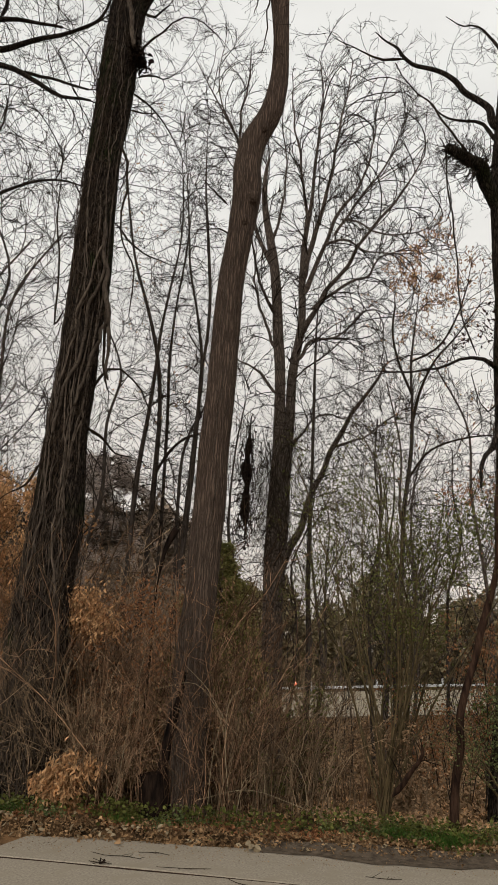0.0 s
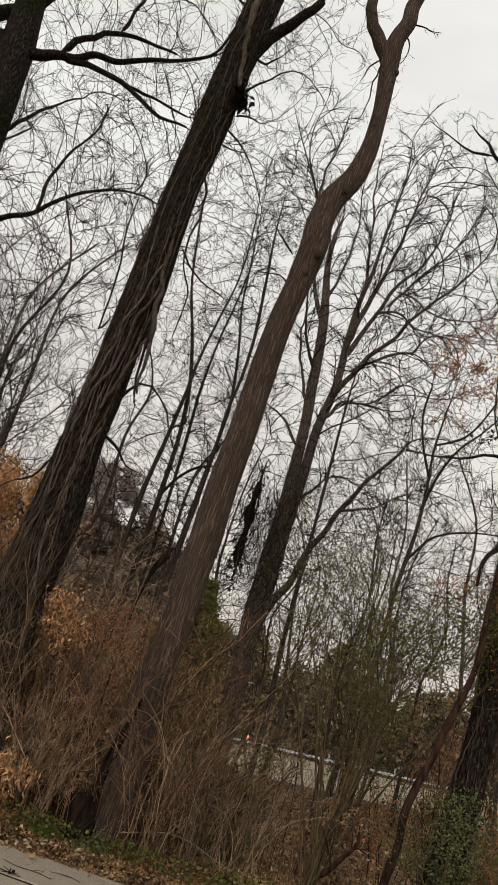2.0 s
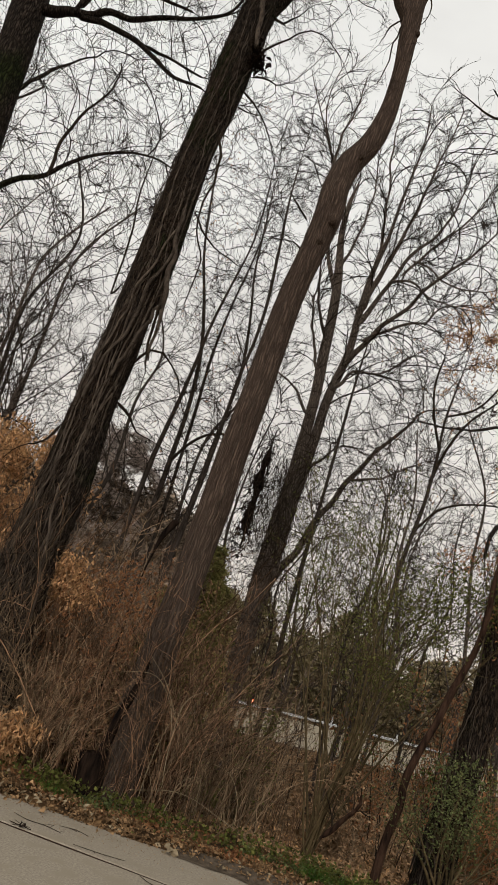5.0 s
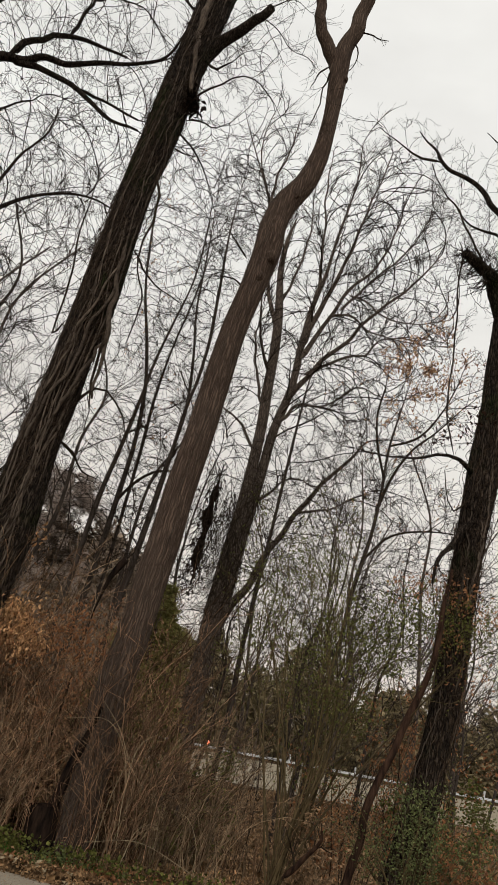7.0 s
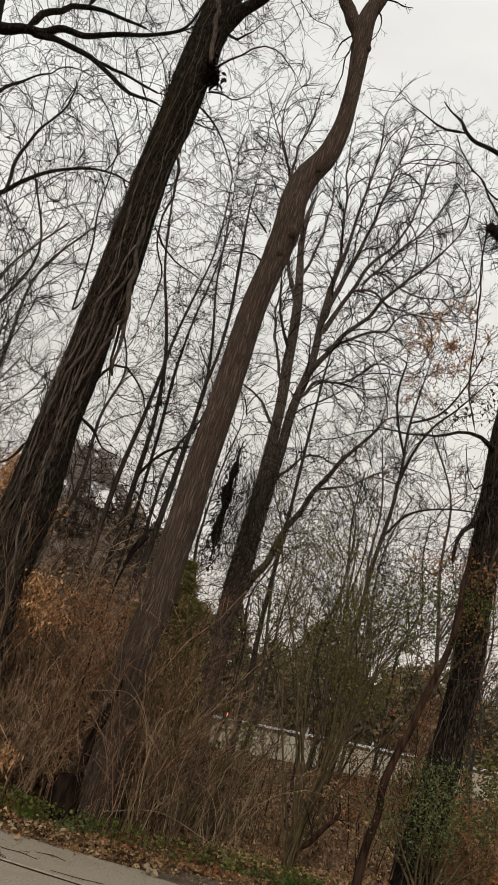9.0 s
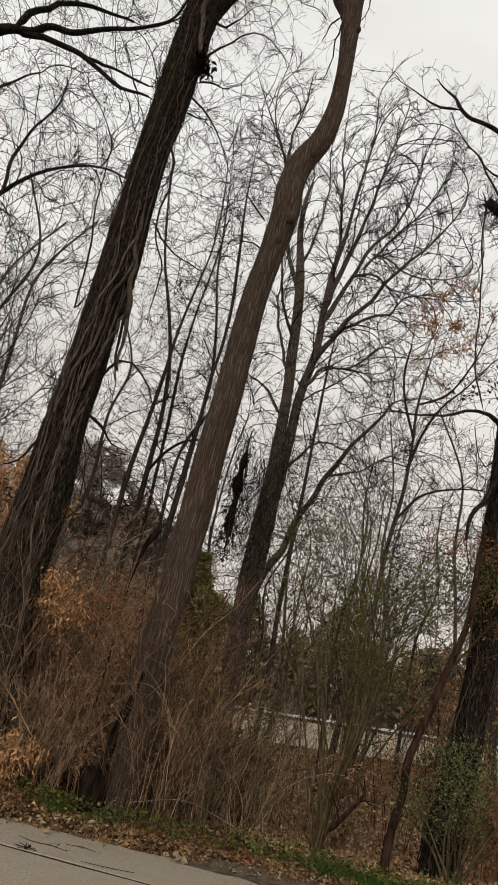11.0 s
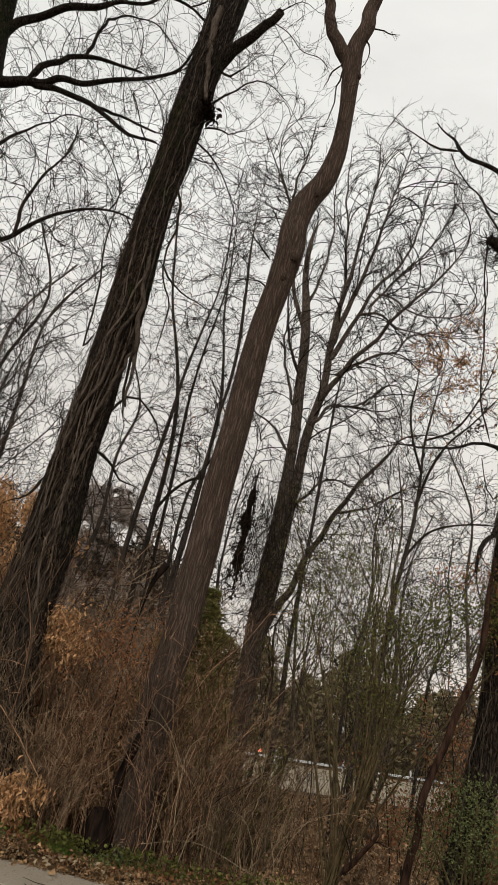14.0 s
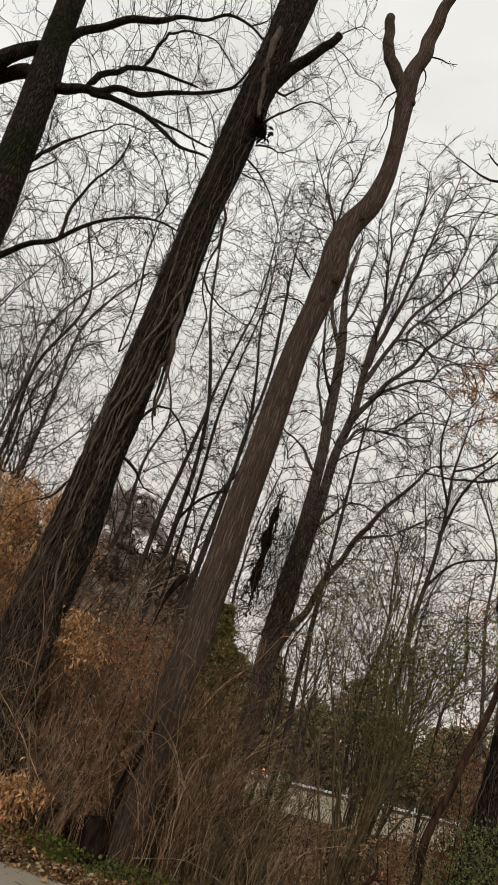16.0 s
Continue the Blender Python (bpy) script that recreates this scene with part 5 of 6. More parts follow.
limb(PALE, (-1.9, 8.4, .5, .002), (-1.6, 8.4, .75, .003), (-1.2, 8.4, .7, .002), (-.9, 8.4, .4, .002))
for p in PALE:
    c = thing("bramble", (p[0][0], p[0][1], 0.05), "pale bent bramble stem in the thicket", "bramble", "pale brambles")
    wpart("stem", trunk_mesh("stem", p, CANE_PALE, sides=6, step=.08, lump=.1, furrow=0, flare=0)[0], c)


# ---- background trees ----
def bare_tree(seed, tall, radius, spread, mat, thick=1.0, twig=TWIG_MID):
    """A bare broadleaf at the origin: trunk, limbs and three orders of twigs."""
    rng = np.random.default_rng(seed)
    ob = thing("bare_tree", (0, 0, 0), "bare grey tree with a fine twiggy crown", "tree", "bare trees in the wood")
    trunk = [(rng.normal(0, .006) * tall * k, rng.normal(0, .006) * tall * k, tall * k / 6 - .3, radius * (1 - .14 * k) + .01) for k in range(7)]
    me, P, R = trunk_mesh("trunk", trunk, mat, sides=9, step=.5, lump=.06, furrow=.02, flare=.3, seed=seed)
    part("trunk", me, ob)
    A, B = sprout(P[None], R[None], 16, 8, spread, 42, .16, .4, least=.012 * thick, t0=.25, t1=.98, rng=rng, wild=.17)
    for k in range(len(A)):
        part("limb", tubes_mesh("limb", [(A[k:k + 1], B[k:k + 1])], mat, 5), ob)
    lines = [[(*p, r) for p, r in zip(A[k], B[k])] for k in range(len(A))]
    sets = grow(*seeds_on(lines, .3, .2), cloud_round(lines, 360, .55, rng, low=.25, ahead=.9, rise=.2), step=.3, reach=2.0, kill=.32, keep=.9, up=.1, wob=.25, least=.0085 * thick, most=.02, seed=seed)
    twigs = fuzz(sets, 400, .7, .0066 * thick, seed, n=3, up=.08, side=1)
    part("crown", tubes_mesh("crown", sets + twigs, twig), ob, "fine bare twigs")
    return ob


kinds = [bare_tree(401, 15, .085, .34, BARK_MID), bare_tree(402, 13, .07, .40, BARK_MID), bare_tree(403, 17, .11, .32, BARK_MID),
         bare_tree(404, 11, .065, .44, BARK_MID), bare_tree(405, 13, .075, .46, BARK_GREY, .8, TWIG)]
spots = [(-7.6, 18), (-8.5, 22), (-5.6, 27), (-11, 26), (-15.5, 25), (-6.5, 28), (-19, 28.5), (-2.2, 29), (-9.5, 17.5),
         (7.2, 26), (9.6, 24), (5.6, 28.5), (12.5, 28), (7.6, 19), (10.8, 20), (4.6, 22), (3.4, 18.6), (1.6, 23), (-15, 19), (-11.5, 17), (-18, 22),
         (-12.5, 20)]
near_spots = [(-6.4, 15.5), (-8.6, 14.5), (-10.5, 15), (-7.2, 20), (-12.5, 16.5), (4.9, 15), (2.2, 20.5), (3.3, 15.5), (8.6, 21), (1.9, 17), (2.7, 13.6), (-6.3, 18.5), (-7.7, 22.5), (-5.8, 14.6), (3.9, 17.2)]
turn = random.Random(9)
for k, (x, y) in enumerate(spots):
    kind = kinds[(k * 3 + k // 4) % 4] if x < 1 else kinds[3 if k % 2 else 1]
    size = turn.uniform(.85, 1.15) * (1 if x < 1 else .82)
    m = pose(x, y, float(height(x, y)), turn.uniform(-3, 3), turn.uniform(-3, 3), turn.uniform(0, 360))
    if k < 4:
        ob = kinds[k]
        ob.matrix_basis = pose(x, y, float(height(x, y)), 0, 0, k * 70)
    else:
        ob = copy_thing(kind, m)
        ob.scale = (size, size, size)
for k, (x, y) in enumerate(near_spots):
    size = (.95, 1.1, .85, 1.2, 1.0, .72, .62, .68, .8, .6, .58, .75, .9, .62, .62)[k]
    m = pose(x, y, float(height(x, y)), turn.uniform(-4, 4), turn.uniform(-4, 4), turn.uniform(0, 360))
    ob = kinds[4] if k == 0 else copy_thing(kinds[4], m)
    if k == 0:
        ob.matrix_basis = m
    ob.scale = (size, size, size)

# ---- evergreens ----
def cedar(place, tall, wide, tufts, mat, name, label, seed, tuft, lo=.02, round_top=False, slim=.3):
    """A conifer: stem, whorled boughs and sprays of needles along them."""
    rng = np.random.default_rng(seed)
    x, y, z = place
    ob = thing(name, place, label, "conifer")
    me, P, R = trunk_mesh("trunk", [(x, y, z, tall * .018), (x, y, z + tall * .5, tall * .011), (x, y, z + tall * .97, tall * .002)], BARK_GREY, sides=10, step=tall / 40, flare=.2)
    wpart("trunk", me, ob)
    n = 130
    u = rng.uniform(lo, .98, n)
    a = rng.uniform(0, 6.28, n)
    prof = np.sqrt(np.clip(1 - ((u - .45) / .56) ** 2, 0, 1)) if round_top else (1 - u) ** .8
    L = wide * prof * rng.uniform(.65, 1.1, n) + .02 * tall
    s = np.linspace(0, 1, 6)
    Q = np.stack([x + np.cos(a)[:, None] * L[:, None] * s, y + np.sin(a)[:, None] * L[:, None] * s,
                  z + (u * tall)[:, None] + L[:, None] * (.28 * s - .2 * s**2 * 2)], -1)
    B = np.broadcast_to(tall * .004 * (1 - .7 * s), (n, 6)).copy()
    S = sprout(Q, B, 7, 3, .35, 40, .05, .6, least=tall * .0009, rng=rng)
    tagged(wpart("bough", tubes_mesh("bough", [(Q, B), S], BARK_GREY), ob), kind="stuff")
    pts = S[0].reshape(-1, 3)
    C = pts[rng.integers(0, len(pts), tufts)] + rng.normal(0, tuft * .5, (tufts, 3))
    tagged(wpart("spray", leaf_mesh("spray", C, tuft, mat, droop=.15, rng=rng, aspect=slim, simple=True), ob, "dense dark evergreen sprays"), kind="stuff")
    return ob


cedar((-.3, 11.6, float(height(0, 11.6)) - .1), 3.75, 1.35, 42000, LEAF_CEDAR, "cedar", "small dark green cedar standing in the thicket", 501, .085, slim=.2)
cedar((-8.7, 45, 1.0), 13.3, 3.6, 46000, LEAF_PINE_HAZED, "pine", "tall dark pine beyond the thicket, haze painted into its needles", 502, .15, lo=.25, round_top=True, slim=.16)
cedar((-12.5, 52, 1.0), 11, 3.2, 15000, LEAF_PINE_HAZED, "pine", "broad dark pine beyond the thicket, haze painted into its needles", 503, .24, lo=.1, round_top=True, slim=.18)


# ---- leafy shrubs ----
def shrub(name, label, base, stems, spread, tall, leaves, leaf, size, mat, bark, seed, leaf_from=.35, lean=0.0, r=(.010, .022), category="shrub", droop=.3, twigs=7, aspect=.55):
    """A many-stemmed shrub that fans out from one root, with leaves along its outer shoots."""
    rng = np.random.default_rng(seed)
    ob = thing(name, base, label, category)
    n = 10
    D = unit(np.stack([rng.normal(lean, spread, stems), rng.normal(.05, spread * .8, stems), np.ones(stems)], -1))
    P = np.empty((stems, n, 3))
    P[:, 0] = np.array(base) + rng.normal(0, .04, (stems, 3)) * np.array([1, 1, 0])
    h = rng.uniform(tall * .6, tall, stems)
    for k in range(1, n):
        P[:, k] = P[:, k - 1] + D * (h / (n - 1))[:, None]
        D = unit(D + rng.normal(0, .11, D.shape) + np.array([0, 0, .03]))
    R = rng.uniform(*r, stems)[:, None] * np.linspace(1, .3, n)[None]
    for k in range(stems):
        wpart("stem", tubes_mesh("stem", [(P[k:k + 1], R[k:k + 1])], bark, 6), ob)
    A, B = sprout(P, R, twigs, 5, .3, 44, .08, .5, least=.003, t0=leaf_from * .8, rng=rng)
    A2, B2 = sprout(A, B, 5, 4, .5, 38, .08, .6, least=.0025, rng=rng)
    tw = wpart("twig", tubes_mesh("twig", [(A, B), (A2, B2)], bark), ob)
    tagged(tw, kind="stuff")
    pts = np.concatenate([A[:, 1:].reshape(-1, 3), A2.reshape(-1, 3), A2.reshape(-1, 3)])
    pts = pts[pts[:, 2] > base[2] + tall * leaf_from * .8]
    C = pts[rng.integers(0, len(pts), leaves)] + rng.normal(0, leaf, (leaves, 3))
    tagged(wpart("foliage", leaf_mesh("foliage", C, size, mat, droop=droop, rng=rng, simple=size < .06, aspect=aspect), ob), kind="stuff")
    return ob


shrub("privet", "leggy evergreen privet with many upright stems and sparse small leaves", (1.72, 8.85, .08), 17, .21, 4.8, 7200, .10, .034, LEAF_GREEN, OLIVE, 601, leaf_from=.50, r=(.008, .016), twigs=9)
shrub("privet", "thin evergreen privet behind the multi-stemmed one", (2.35, 10.6, .0), 8, .22, 4.2, 1500, .07, .038, LEAF_GREEN, OLIVE, 602)
shrub("privet", "low dark evergreen privet on the slope", (1.0, 9.6, .0), 9, .28, 1.8, 1000, .05, .04, LEAF_GREEN, OLIVE, 603, leaf_from=.2)
shrub("ivy_bush", "dark green ivy mound round the foot of the trunk", (3.15, 8.66, .0), 12, .2, 1.7, 2300, .1, .034, LEAF_DARK, OLIVE, 604, leaf_from=.45, category="ivy")
shrub("ivy_bush", "olive evergreen bush beside the vine-draped trunk", (4.2, 9.6, .0), 12, .3, 2.2, 2300, .1, .034, LEAF_DARK, OLIVE, 605, leaf_from=.12, category="ivy")
shrub("holly", "small dark green sapling on the slope", (5.0, 12.5, -.3), 8, .3, 2.4, 1800, .08, .07, LEAF_GREEN, CANE_GREY, 606, leaf_from=.15)
shrub("beech", "young beech holding its dry orange-brown leaves", (-4.0, 10.6, .0), 12, .2, 4.7, 14000, .10, .085, LEAF_ORANGE, CANE, 607, leaf_from=.5, droop=1.3, aspect=.36)
shrub("beech", "young beech holding a tuft of tawny dry leaves", (-1.62, 8.8, .03), 9, .17, 2.3, 1900, .07, .06, LEAF_ORANGE, CANE_DARK, 608, leaf_from=1.05, droop=1.3, aspect=.36)
shrub("beech", "knee-high beech seedling thick with tawny dry leaves", (-1.72, 8.3, .06), 11, .24, .66, 2600, .05, .07, LEAF_ORANGE, CANE, 609, leaf_from=.2, droop=1.3, aspect=.36, r=(.004, .008))
shrub("beech", "low beech seedling with tawny dry leaves", (-2.75, 8.3, .06), 9, .38, .62, 2000, .05, .07, LEAF_ORANGE, CANE, 610, leaf_from=.2, droop=1.3, aspect=.36, r=(.004, .008))
shrub("beech", "low beech with rusty dry leaves behind the vine-clad trunk", (-3.3, 9.6, .0), 9, .28, 2.3, 1500, .07, .085, LEAF_RUST, CANE, 611, leaf_from=.3, droop=.8)

shrub("beech", "young beech with sparse rusty dry leaves in the hollow", (4.4, 12.6, -.35), 10, .3, 3.6, 2200, .12, .06, LEAF_RUST, CANE_GREY, 612, leaf_from=.25, droop=.8, r=(.005, .011))
shrub("beech", "small beech with sparse rusty dry leaves on the slope", (2.9, 11.6, -.25), 8, .3, 2.2, 1100, .1, .055, LEAF_RUST, CANE_GREY, 613, leaf_from=.25, droop=.8, r=(.004, .009))
shrub("beech", "low beech seedling with tan dry leaves under the shrubs", (2.15, 9.7, -.1), 9, .35, 1.2, 1100, .08, .06, LEAF_TAN, CANE_GREY, 614, leaf_from=.2, droop=.8, r=(.004, .008))
shrub("beech", "low beech seedling with rusty dry leaves beside the dark trunk", (3.9, 9.4, -.05), 9, .4, 1.5, 1200, .09, .06, LEAF_RUST, CANE_GREY, 615, leaf_from=.2, droop=.8, r=(.004, .008))


# leaves still hanging in the trees
def hanging_leaves(name, label, spots, size, mat, seed):
    rng = np.random.default_rng(seed)
    C = np.concatenate([rng.normal((x, y, z), (s, s, s * .6), (n, 3)) for x, y, z, s, n in spots])
    return stuff(name, leaf_mesh(name, C, size, mat, droop=.8, rng=rng), label, "leaves")


rng_l = np.random.default_rng(621)
lp = np.concatenate([q.reshape(-1, 3) for q in leafy])
lp = lp[lp[:, 2] > 5.2]
lw = np.exp(-((lp - np.array((3.43, 14, 10.02))) ** 2).sum(axis=1) / .8) * 16 + .5
lp = lp[rng_l.choice(len(lp), 2300, p=lw / lw.sum())] + rng_l.normal(0, .05, (2300, 3))
stuff("dry_leaves", leaf_mesh("dry_leaves", lp[:1300], .065, LEAF_RUST, droop=.9, rng=rng_l, aspect=.42), "sparse rusty dry leaves hanging on thin branches", "leaves")
stuff("dry_leaves", leaf_mesh("dry_leaves", lp[1300:], .07, LEAF_ORANGE, droop=.9, rng=rng_l, aspect=.42), "tawny dry leaves hanging on thin branches", "leaves")
hanging_leaves("dry_leaves", "dark dead leaves on the low limb of the leaning trunk",
               [(2.9, 8.9, 6.1, .14, 24), (3.15, 8.95, 6.25, .14, 26), (2.6, 8.9, 5.9, .12, 16), (3.3, 9, 6.5, .12, 20)], .065, STUMP_WOOD, 622)
hanging_leaves("vine_leaves", "dark ivy leaves thick round the foot of the trunk",
               [(2.95, 8.62, .95, .2, 160), (3.1, 8.6, 1.25, .2, 300), (3.1, 8.62, 1.5, .17, 300), (3.4, 8.65, 1.1, .22, 200)], .036, LEAF_DARK, 625)
hanging_leaves("vine_leaves", "rusty vine leaves round the dark trunk",
               [(3.05, 8.9, 3.9, .2, 150), (3.35, 8.85, 3.85, .17, 130), (2.75, 9, 3.85, .18, 130), (3.65, 9, 3.7, .2, 170), (3.2, 8.8, 3.3, .16, 70), (3.6, 8.9, 2.9, .25, 120)], .042, LEAF_RUST, 623)
hanging_leaves("vine_leaves", "olive evergreen vine leaves round the dark trunk",
               [(2.6, 9, 3.5, .3, 700), (3.1, 8.85, 3.5, .25, 520), (3.5, 8.9, 3.4, .22, 300), (2.5, 9, 3.0, .3, 420)], .04, LEAF_GREEN, 624)

# ---- stump, dead limbs ----
stump = thing("stump", (-.76, 8.5, .1), "dark rotten tree stump with a hollow top", "stump")
sm, _, _ = trunk_mesh("stump", [(-.73, 8.5, -.02, .15), (-.77, 8.5, .27, .14), (-.81, 8.5, .5, .145)], NEAR_BLACK, sides=22, step=.04, lump=.12, furrow=.09, flare=.25, seed=3)
wpart("wood", sm, stump)
inner, _, _ = trunk_mesh("hollow", [(-.81, 8.5, .495, .122), (-.79, 8.5, .4, .09), (-.78, 8.5, .36, .01)], NEAR_BLACK, sides=22, step=.04, lump=.1, furrow=.1, flare=0, seed=4)
wpart("hollow", inner, stump)
dead = thing("dead_stem", (-.7, 8.55, .05), "dark dead stem leaning beside the trunk", "dead wood")
wpart("stem", trunk_mesh("stem", [(-.79, 8.55, .11, .048), (-.72, 8.55, .5, .051), (-.67, 8.55, .89, .052), (-.59, 8.55, 1.27, .037), (-.54, 8.55, 1.54, .025)], NEAR_BLACK, sides=12, step=.06, lump=.1, furrow=.06, flare=.2, seed=8)[0], dead)
snag = thing("dead_stem", (-1.0, 9.3, .05), "dark broken dead stem standing in the thicket", "dead wood")
wpart("stem", trunk_mesh("stem", [(-1.06, 9.3, .0, .016), (-1.04, 9.3, 1.5, .014), (-1.01, 9.3, 2.75, .014), (-.97, 9.3, 3.0, .03), (-.90, 9.3, 3.18, .045), (-.85, 9.3, 3.27, .045)], NEAR_BLACK, sides=14, step=.04, lump=.1, furrow=.08, flare=.1, cap=True, seed=12)[0], snag)
broken = thing("broken_limb", (0, 14, 4), "dark broken limb hanging in vines between the trees", "dead wood")
CLUMP = [(.02, 14, 6.5, .012), (.01, 14, 6.1, .02), (.02, 14, 5.85, .07), (.0, 14, 5.62, .04), (.0, 14, 5.35, .085), (.02, 14, 5.05, .04), (.0, 14, 4.75, .07), (.01, 14, 4.5, .085), (.03, 14, 4.3, .03), (.03, 14, 4.05, .012)]
wpart("limb", trunk_mesh("limb", CLUMP, NEAR_BLACK, sides=14, step=.03, lump=.7, furrow=.5, flare=0, seed=9)[0], broken)
bl = np.array(CLUMP)
brg = np.random.default_rng(19)
bc = bl[brg.integers(1, len(bl), 420), :3] + brg.normal(0, 1, (420, 3)) * np.array([.08, .08, .16])
tagged(wpart("dead_leaves", leaf_mesh("dead_leaves", bc, .07, NEAR_BLACK, droop=.9, rng=brg), broken), kind="stuff")
hang = np.random.default_rng(31)
hp = np.empty((190, 9, 3))
hp[:, 0] = np.stack([hang.uniform(-.2, .95, 190), hang.uniform(13.6, 14.4, 190), hang.uniform(4.3, 6.6, 190)], -1)
hd = unit(np.stack([hang.normal(0, .25, 190), hang.normal(0, .2, 190), -np.ones(190)], -1))
for k in range(1, 9):
    hp[:, k] = hp[:, k - 1] + hd * hang.uniform(.1, .26, 190)[:, None]
    hd = unit(hd + hang.normal(0, .28, hd.shape))
hr = hang.uniform(.004, .009, 190)[:, None] * np.linspace(1, .5, 9)[None]
tagged(wpart("vine_tangle", tubes_mesh("vine_tangle", [(hp, hr), sprout(hp, hr, 4, 4, .3, 45, -.05, .7, least=.004)], TWIG), broken), kind="stuff")


# ---- road edge: ivy and fallen leaves ----
def scatter(count, xr, yr, seed, lift=(.0, .05), edge=None):
    rng = np.random.default_rng(seed)
    x, y = rng.uniform(*xr, count), rng.uniform(*yr, count)
    if edge:
        y = edge[0] + np.abs(rng.normal(0, edge[1], count))
    return np.stack([x, y, np.maximum(height(x, y), 0.003 if yr[0] < 7.7 else -9) + rng.uniform(*lift, count)], -1)


def drift(clumps, per, xr, y0, deep, seed, high=.1):
    """Leaves in uneven heaps along the road edge."""
    rng = np.random.default_rng(seed)
    cx, cy = rng.uniform(*xr, clumps), y0 + np.abs(rng.normal(0, deep, clumps))
    cs, ch = rng.uniform(.05, .2, clumps), rng.uniform(.3, 1, clumps) * high
    k = rng.integers(0, clumps, clumps * per)
    ox, oy = rng.normal(0, 1, len(k)), rng.normal(0, 1, len(k))
    x, y = cx[k] + ox * cs[k], np.maximum(cy[k] + oy * cs[k] * .6, y0 - .05 * rng.random(len(k)))
    heap = ch[k] * np.exp(-.5 * (ox**2 + oy**2))
    return np.stack([x, y, np.maximum(height(x, y), .004) + heap * rng.uniform(.2, 1, len(k))], -1)


stuff("leaf_litter", leaf_mesh("leaf_litter", drift(190, 46, (-5, 5), 7.74, .17, 701), .036, LEAF_BROWN, droop=.0, fold=.45), "curled brown leaves heaped along the edge of the road", "leaf litter")
stuff("leaf_litter", leaf_mesh("leaf_litter", drift(130, 40, (-5, 5), 7.95, .3, 707, .06), .04, LEAF_RUST, droop=.0, fold=.4), "dark red-brown leaves on the bank", "leaf litter")
stuff("weeds", leaf_mesh("weeds", drift(80, 60, (-5, 5), 8.0, .25, 708, .2), .034, LEAF_DARK, droop=-.3, aspect=.7), "low olive weeds on the bank by the road", "weeds")
stuff("leaf_litter", leaf_mesh("leaf_litter", scatter(15000, (-3, 11), (10.5, 29), 702), .13, LEAF_BROWN, droop=.0, simple=True), "tan fallen leaves over the slope", "leaf litter")
stuff("leaf_litter", leaf_mesh("leaf_litter", scatter(18000, (.8, 12), (10.2, 29), 703), .12, LEAF_TAN, droop=.0, simple=True), "pale tan fallen leaves over the slope", "leaf litter")

stuff("leaf_litter", leaf_mesh("leaf_litter", scatter(9000, (-1, 6), (8.5, 11), 705, lift=(0, .04)), .062, LEAF_BROWN, droop=.0, simple=True), "brown fallen leaves under the shrubs", "leaf litter")
stuff("leaf_litter", leaf_mesh("leaf_litter", scatter(7000, (.9, 7), (8.3, 12), 709, lift=(0, .06)), .066, LEAF_TAN, droop=.0, simple=True), "tan curled leaves deep under the shrubs", "leaf litter")
stuff("leaf_litter", leaf_mesh("leaf_litter", scatter(4000, (.9, 7), (8.3, 12), 710, lift=(0, .06)), .066, LEAF_ORANGE, droop=.0, simple=True), "fresh tawny leaves on the ground under the shrubs", "leaf litter")
stuff("leaf_litter", leaf_mesh("leaf_litter", drift(60, 5, (-3.5, 4), 7.74, .1, 706), .06, CANE_PALE, droop=.0), "pale curled leaves on the road edge", "leaf litter")


def ivy(spots, seed, label):
    rng = np.random.default_rng(seed)
    C = np.concatenate([np.stack([rng.normal(x, sx, n), rng.normal(y, .13, n), np.zeros(n)], -1) for x, y, sx, n in spots])
    C[:, 1] = np.maximum(C[:, 1], 7.78)
    C[:, 2] = height(C[:, 0], C[:, 1]) + rng.uniform(.0, .17, len(C))
    return stuff("ivy", leaf_mesh("ivy", C, .04, LEAF_IVY, droop=-.1, rng=rng, aspect=.85), label, "ivy")


ivy([(-1.9, 8.2, .4, 160), (-1.0, 8.15, .35, 190), (-.4, 8.15, .35, 200), (.3, 8.2, .45, 260), (1.0, 8.2, .4, 200)], 711, "patchy green ivy along the road edge")
ivy([(2.0, 8.1, .3, 450), (2.5, 8.05, .3, 350), (-2.6, 8.2, .4, 200), (1.5, 8.2, .4, 200), (-1.05, 8.2, .14, 220)], 712, "brighter green ivy and weeds along the road edge")

gr = np.random.default_rng(731)


def grass_tuft(x, y, count, wide, tall):
    """A tuft of narrow grass blades that arch outwards."""
    bx, by = gr.normal(x, wide, count), np.maximum(gr.normal(y, wide * .5, count), 7.82)
    P = np.empty((count, 4, 3))
    P[:, 0] = np.stack([bx, by, height(bx, by) - .01], -1)
    D = unit(np.stack([gr.normal(0, .35, count), gr.normal(0, .3, count), np.ones(count)], -1))
    h = gr.uniform(.5, 1, count) * tall
    for k in range(1, 4):
        P[:, k] = P[:, k - 1] + D * (h / 3)[:, None]
        D = unit(D + np.array([0, 0, -.22]) + gr.normal(0, .12, D.shape))
    R = gr.uniform(.0018, .003, count)[:, None] * np.array([1, .9, .65, .2])[None]
    return stuff("grass", tubes_mesh("grass", [(P, R)], GRASS), "tuft of bright green grass at the road edge", "grass")


grass_tuft(2.16, 7.98, 420, .12, .2)
grass_tuft(1.72, 8.05, 260, .1, .17)
grass_tuft(-1.0, 8.1, 160, .1, .13)
grass_tuft(-2.25, 8.15, 240, .14, .15)

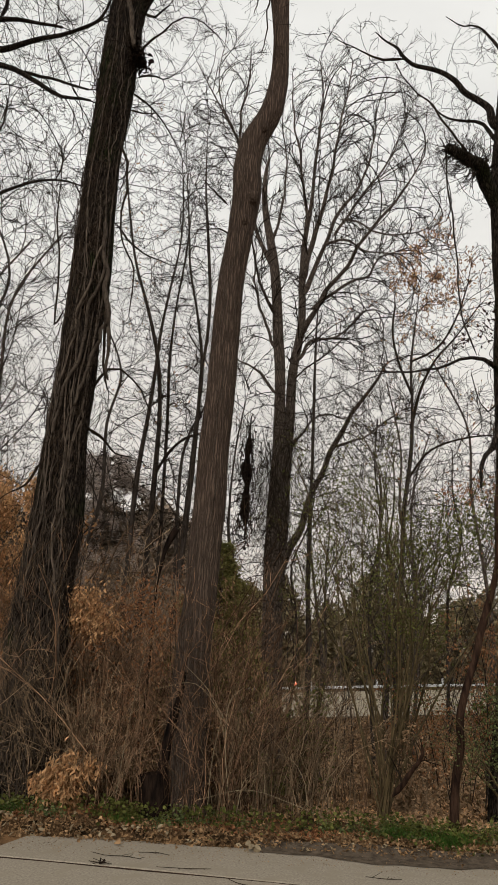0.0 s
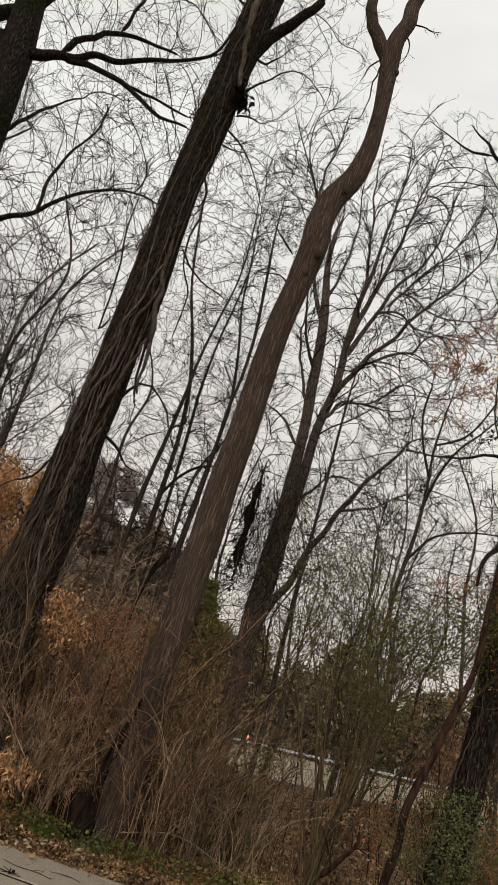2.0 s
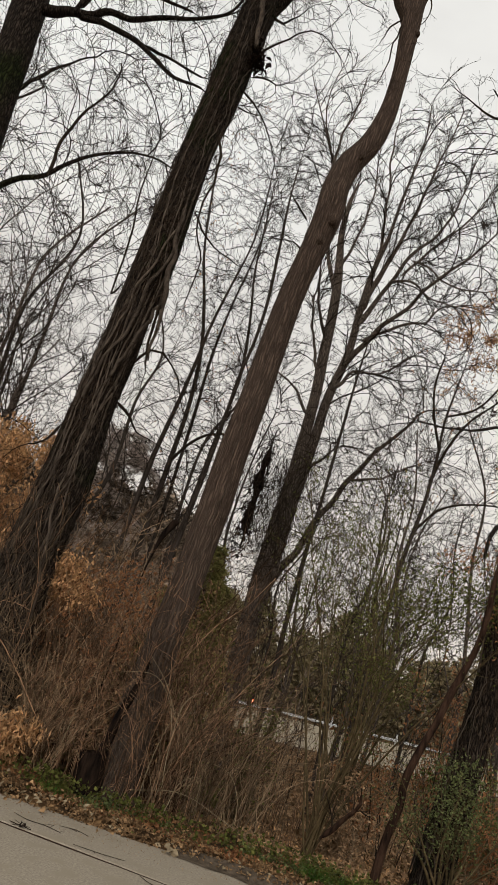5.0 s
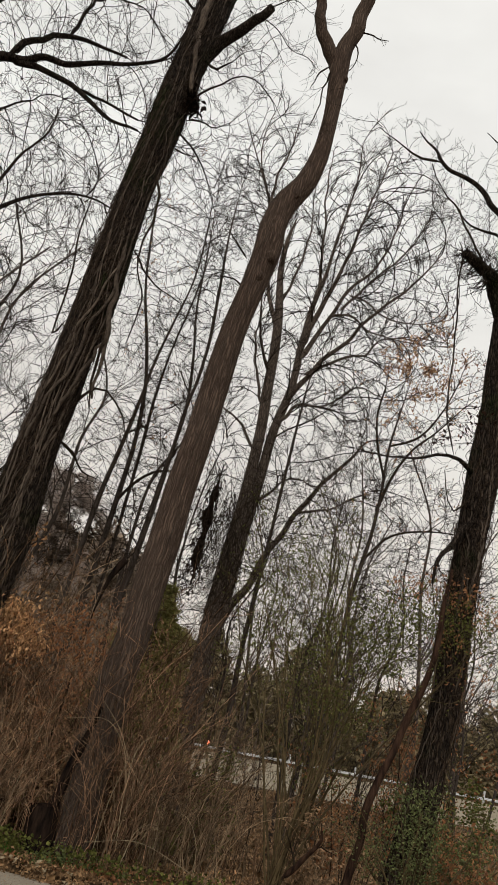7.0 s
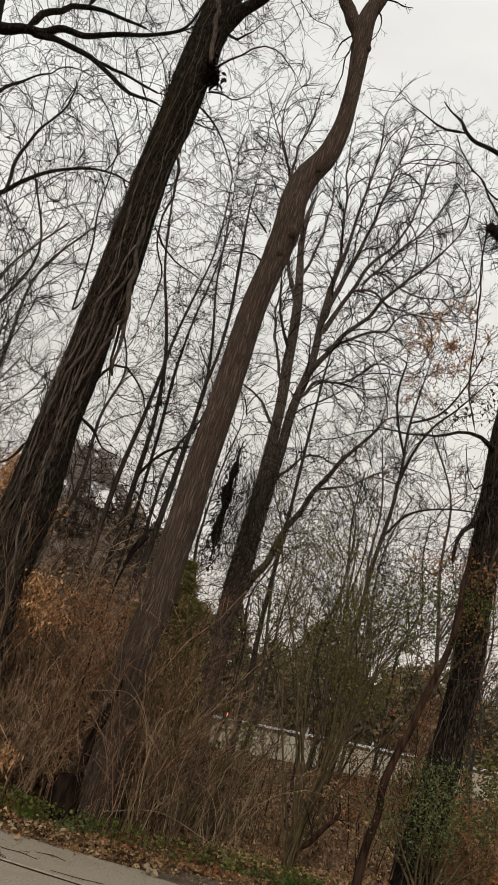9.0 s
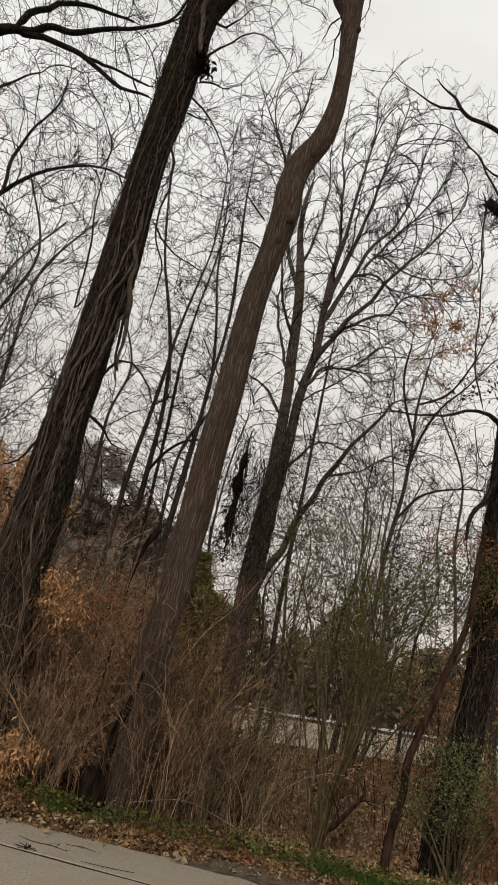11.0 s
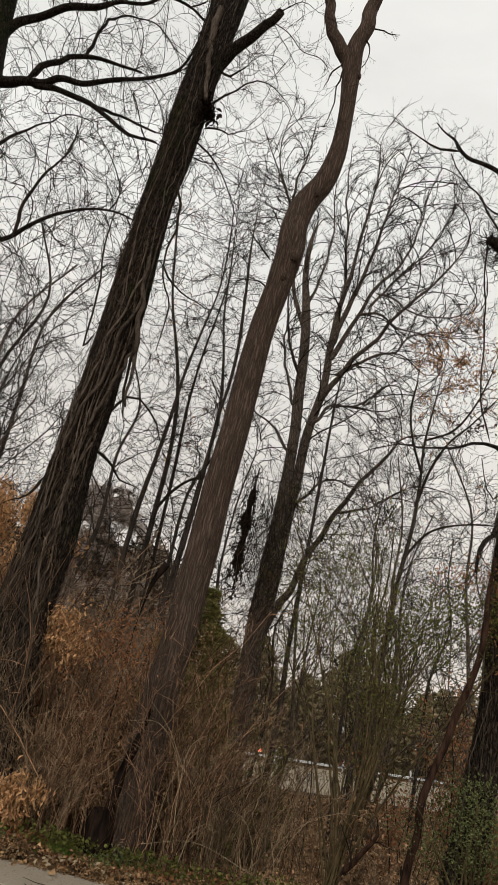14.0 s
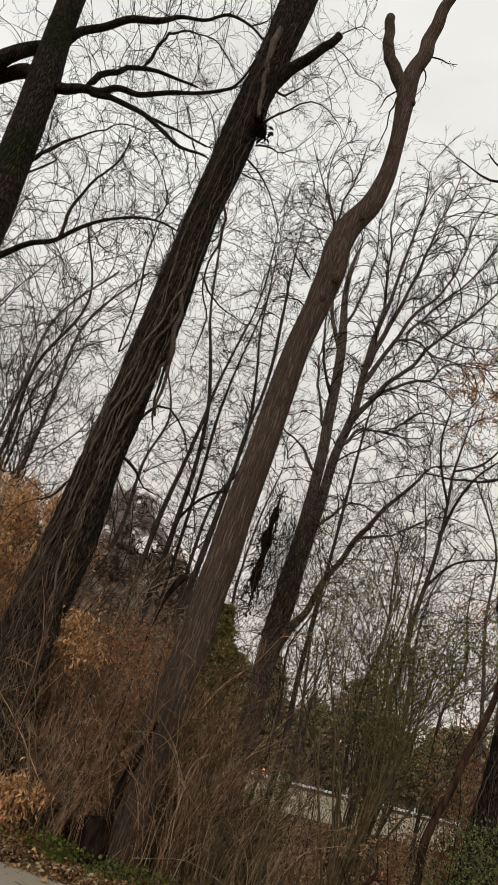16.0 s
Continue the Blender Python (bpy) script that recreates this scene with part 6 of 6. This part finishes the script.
# ---- far signal ----
signal = thing("traffic_signal", (3.55, 46, .6), "small far traffic signal with a lit amber lamp", "traffic signal")
LIT = bpy.data.materials.new("amber_lamp")
LIT.use_nodes = True
LIT.node_tree.nodes["Principled BSDF"].inputs["Emission Color"].default_value = (1.0, .13, .015, 1)
LIT.node_tree.nodes["Principled BSDF"].inputs["Emission Strength"].default_value = 4.5
wpart("pole", trunk_mesh("pole", [(3.55, 46, -.3, .06), (3.55, 46, .35, .06), (3.55, 46, 1.2, .06)], STEEL, sides=10, lump=0, furrow=0, flare=0)[0], signal)
sb = bmesh.new()
bmesh.ops.create_cube(sb, size=1, matrix=Matrix.Translation((3.55, 45.9, 1.0)) @ Matrix.Diagonal((.34, .22, .7, 1)))
bmesh.ops.bevel(sb, geom=sb.edges, offset=.03, segments=2)
head = bpy.data.meshes.new("housing")
sb.to_mesh(head)
head.materials.append(STUMP_WOOD)
box = wpart("housing", head, signal, "dark housing")
lb = bmesh.new()
bmesh.ops.create_uvsphere(lb, u_segments=12, v_segments=8, radius=.13, matrix=Matrix.Translation((3.55, 45.77, 1.0)) @ Matrix.Diagonal((1, .5, 1, 1)))
lens = bpy.data.meshes.new("lens")
lb.to_mesh(lens)
lens.materials.append(LIT)
wpart("lens", lens, box, "lit amber lens")


# ---- scraps on the road ----
mx = np.linspace(.3, 9, 120)
m_in = 7.58 - .16 * np.clip((mx - .3) / 1.5, 0, 1) + .05 * np.sin(mx * 3.1) + .03 * np.sin(mx * 7.7 + 1) + .015 * np.sin(mx * 17)
mv = np.stack([np.stack([mx, m_in, 0 * mx + .004], -1), np.stack([mx, 0 * mx + 7.66, 0 * mx + .008], -1), np.stack([mx, 0 * mx + 7.84, height(mx, 0 * mx + 7.84) + .012], -1)], 1).reshape(-1, 3)
mk = np.arange(119) * 3
stuff("mud", mesh_from("mud", mv, np.concatenate([np.stack([mk + d, mk + 3 + d, mk + 4 + d, mk + 1 + d], -1) for d in (0, 1)]), MUD), "dark damp dirt washed over the road edge", "mud")
stuff("grit", leaf_mesh("grit", scatter(1800, (-4, 4), (7.15, 7.75), 704, lift=(0, .004)), .013, LEAF_BROWN, droop=0, simple=True), "fine brown crumbs of leaf along the road edge", "grit")
TW = []
limb(TW, (-1.15, 7.22, .005, .002), (-1.0, 7.12, .008, .003), (-.86, 7.14, .006, .003), (-.7, 7.08, .004, .002))
limb(TW, (-.75, 7.3, .005, .002), (-.6, 7.33, .008, .003), (-.48, 7.28, .004, .002))
limb(TW, (-.55, 6.86, .005, .002), (-.3, 6.84, .01, .003), (-.1, 6.9, .004, .002))
limb(TW, (.05, 6.62, .005, .002), (.13, 6.5, .008, .003), (.25, 6.46, .004, .002))
limb(TW, (1.2, 6.95, .005, .002), (1.35, 6.9, .008, .003), (1.5, 6.93, .004, .002))
for p in TW:
    c = thing("fallen_twig", p[0][:3], "thin dark fallen twig on the road", "twig", "twigs on the road")
    A, B = line_set([p], 8)
    wpart("stem", tubes_mesh("stem", [(A, B)], TWIG, 5), c)
    tagged(wpart("shoots", tubes_mesh("shoots", [sprout(A, B, 3, 4, .3, 40, 0, .7, flat=1)], TWIG), c), kind="stuff")
rl = np.random.default_rng(77)
scrap = thing("twig_scrap", (-1.0, 6.86, 0), "small dark knot of twigs and leaf on the road joint", "twig")
kp = np.array([(-1.0, 6.86, .012)]) + rl.normal(0, 1, (9, 1, 3)) * (.02, .012, .004) + np.linspace(0, 1, 4)[None, :, None] * rl.normal(0, 1, (9, 1, 3)) * (.07, .04, .012)
kp[:, :, 2] = np.abs(kp[:, :, 2]) + .003
tagged(wpart("shoots", tubes_mesh("shoots", [(kp, np.full((9, 4), .0028))], TWIG), scrap), kind="stuff")
tagged(wpart("leaf", leaf_mesh("leaf", rl.normal(0, 1, (6, 3)) * (.02, .012, .003) + (-1.0, 6.86, .012), .04, NEAR_BLACK, droop=0, rng=rl), scrap), kind="stuff")
for k in range(18):
    x, y = (.25, 7.62) if k == 0 else (rl.uniform(-2.6, 2.8), 7.66 - abs(rl.normal(0, .16)))
    lf = new("fallen_leaf", leaf_mesh("fallen_leaf", rl.normal(0, .03, (7, 3)) * (1, 1, .2) + (0, 0, .02) if k == 0 else np.array([(0, 0, .02)]), .085 if k == 0 else rl.uniform(.04, .075), CANE_PALE if k == 0 else LEAF_BROWN, droop=.0, rng=rl, aspect=.8))
    lf.location = (x, y, .012)
    tagged(lf, "large pale curled leaf on the road" if k == 0 else "curled brown leaf on the road", "leaf", "leaves on the road")
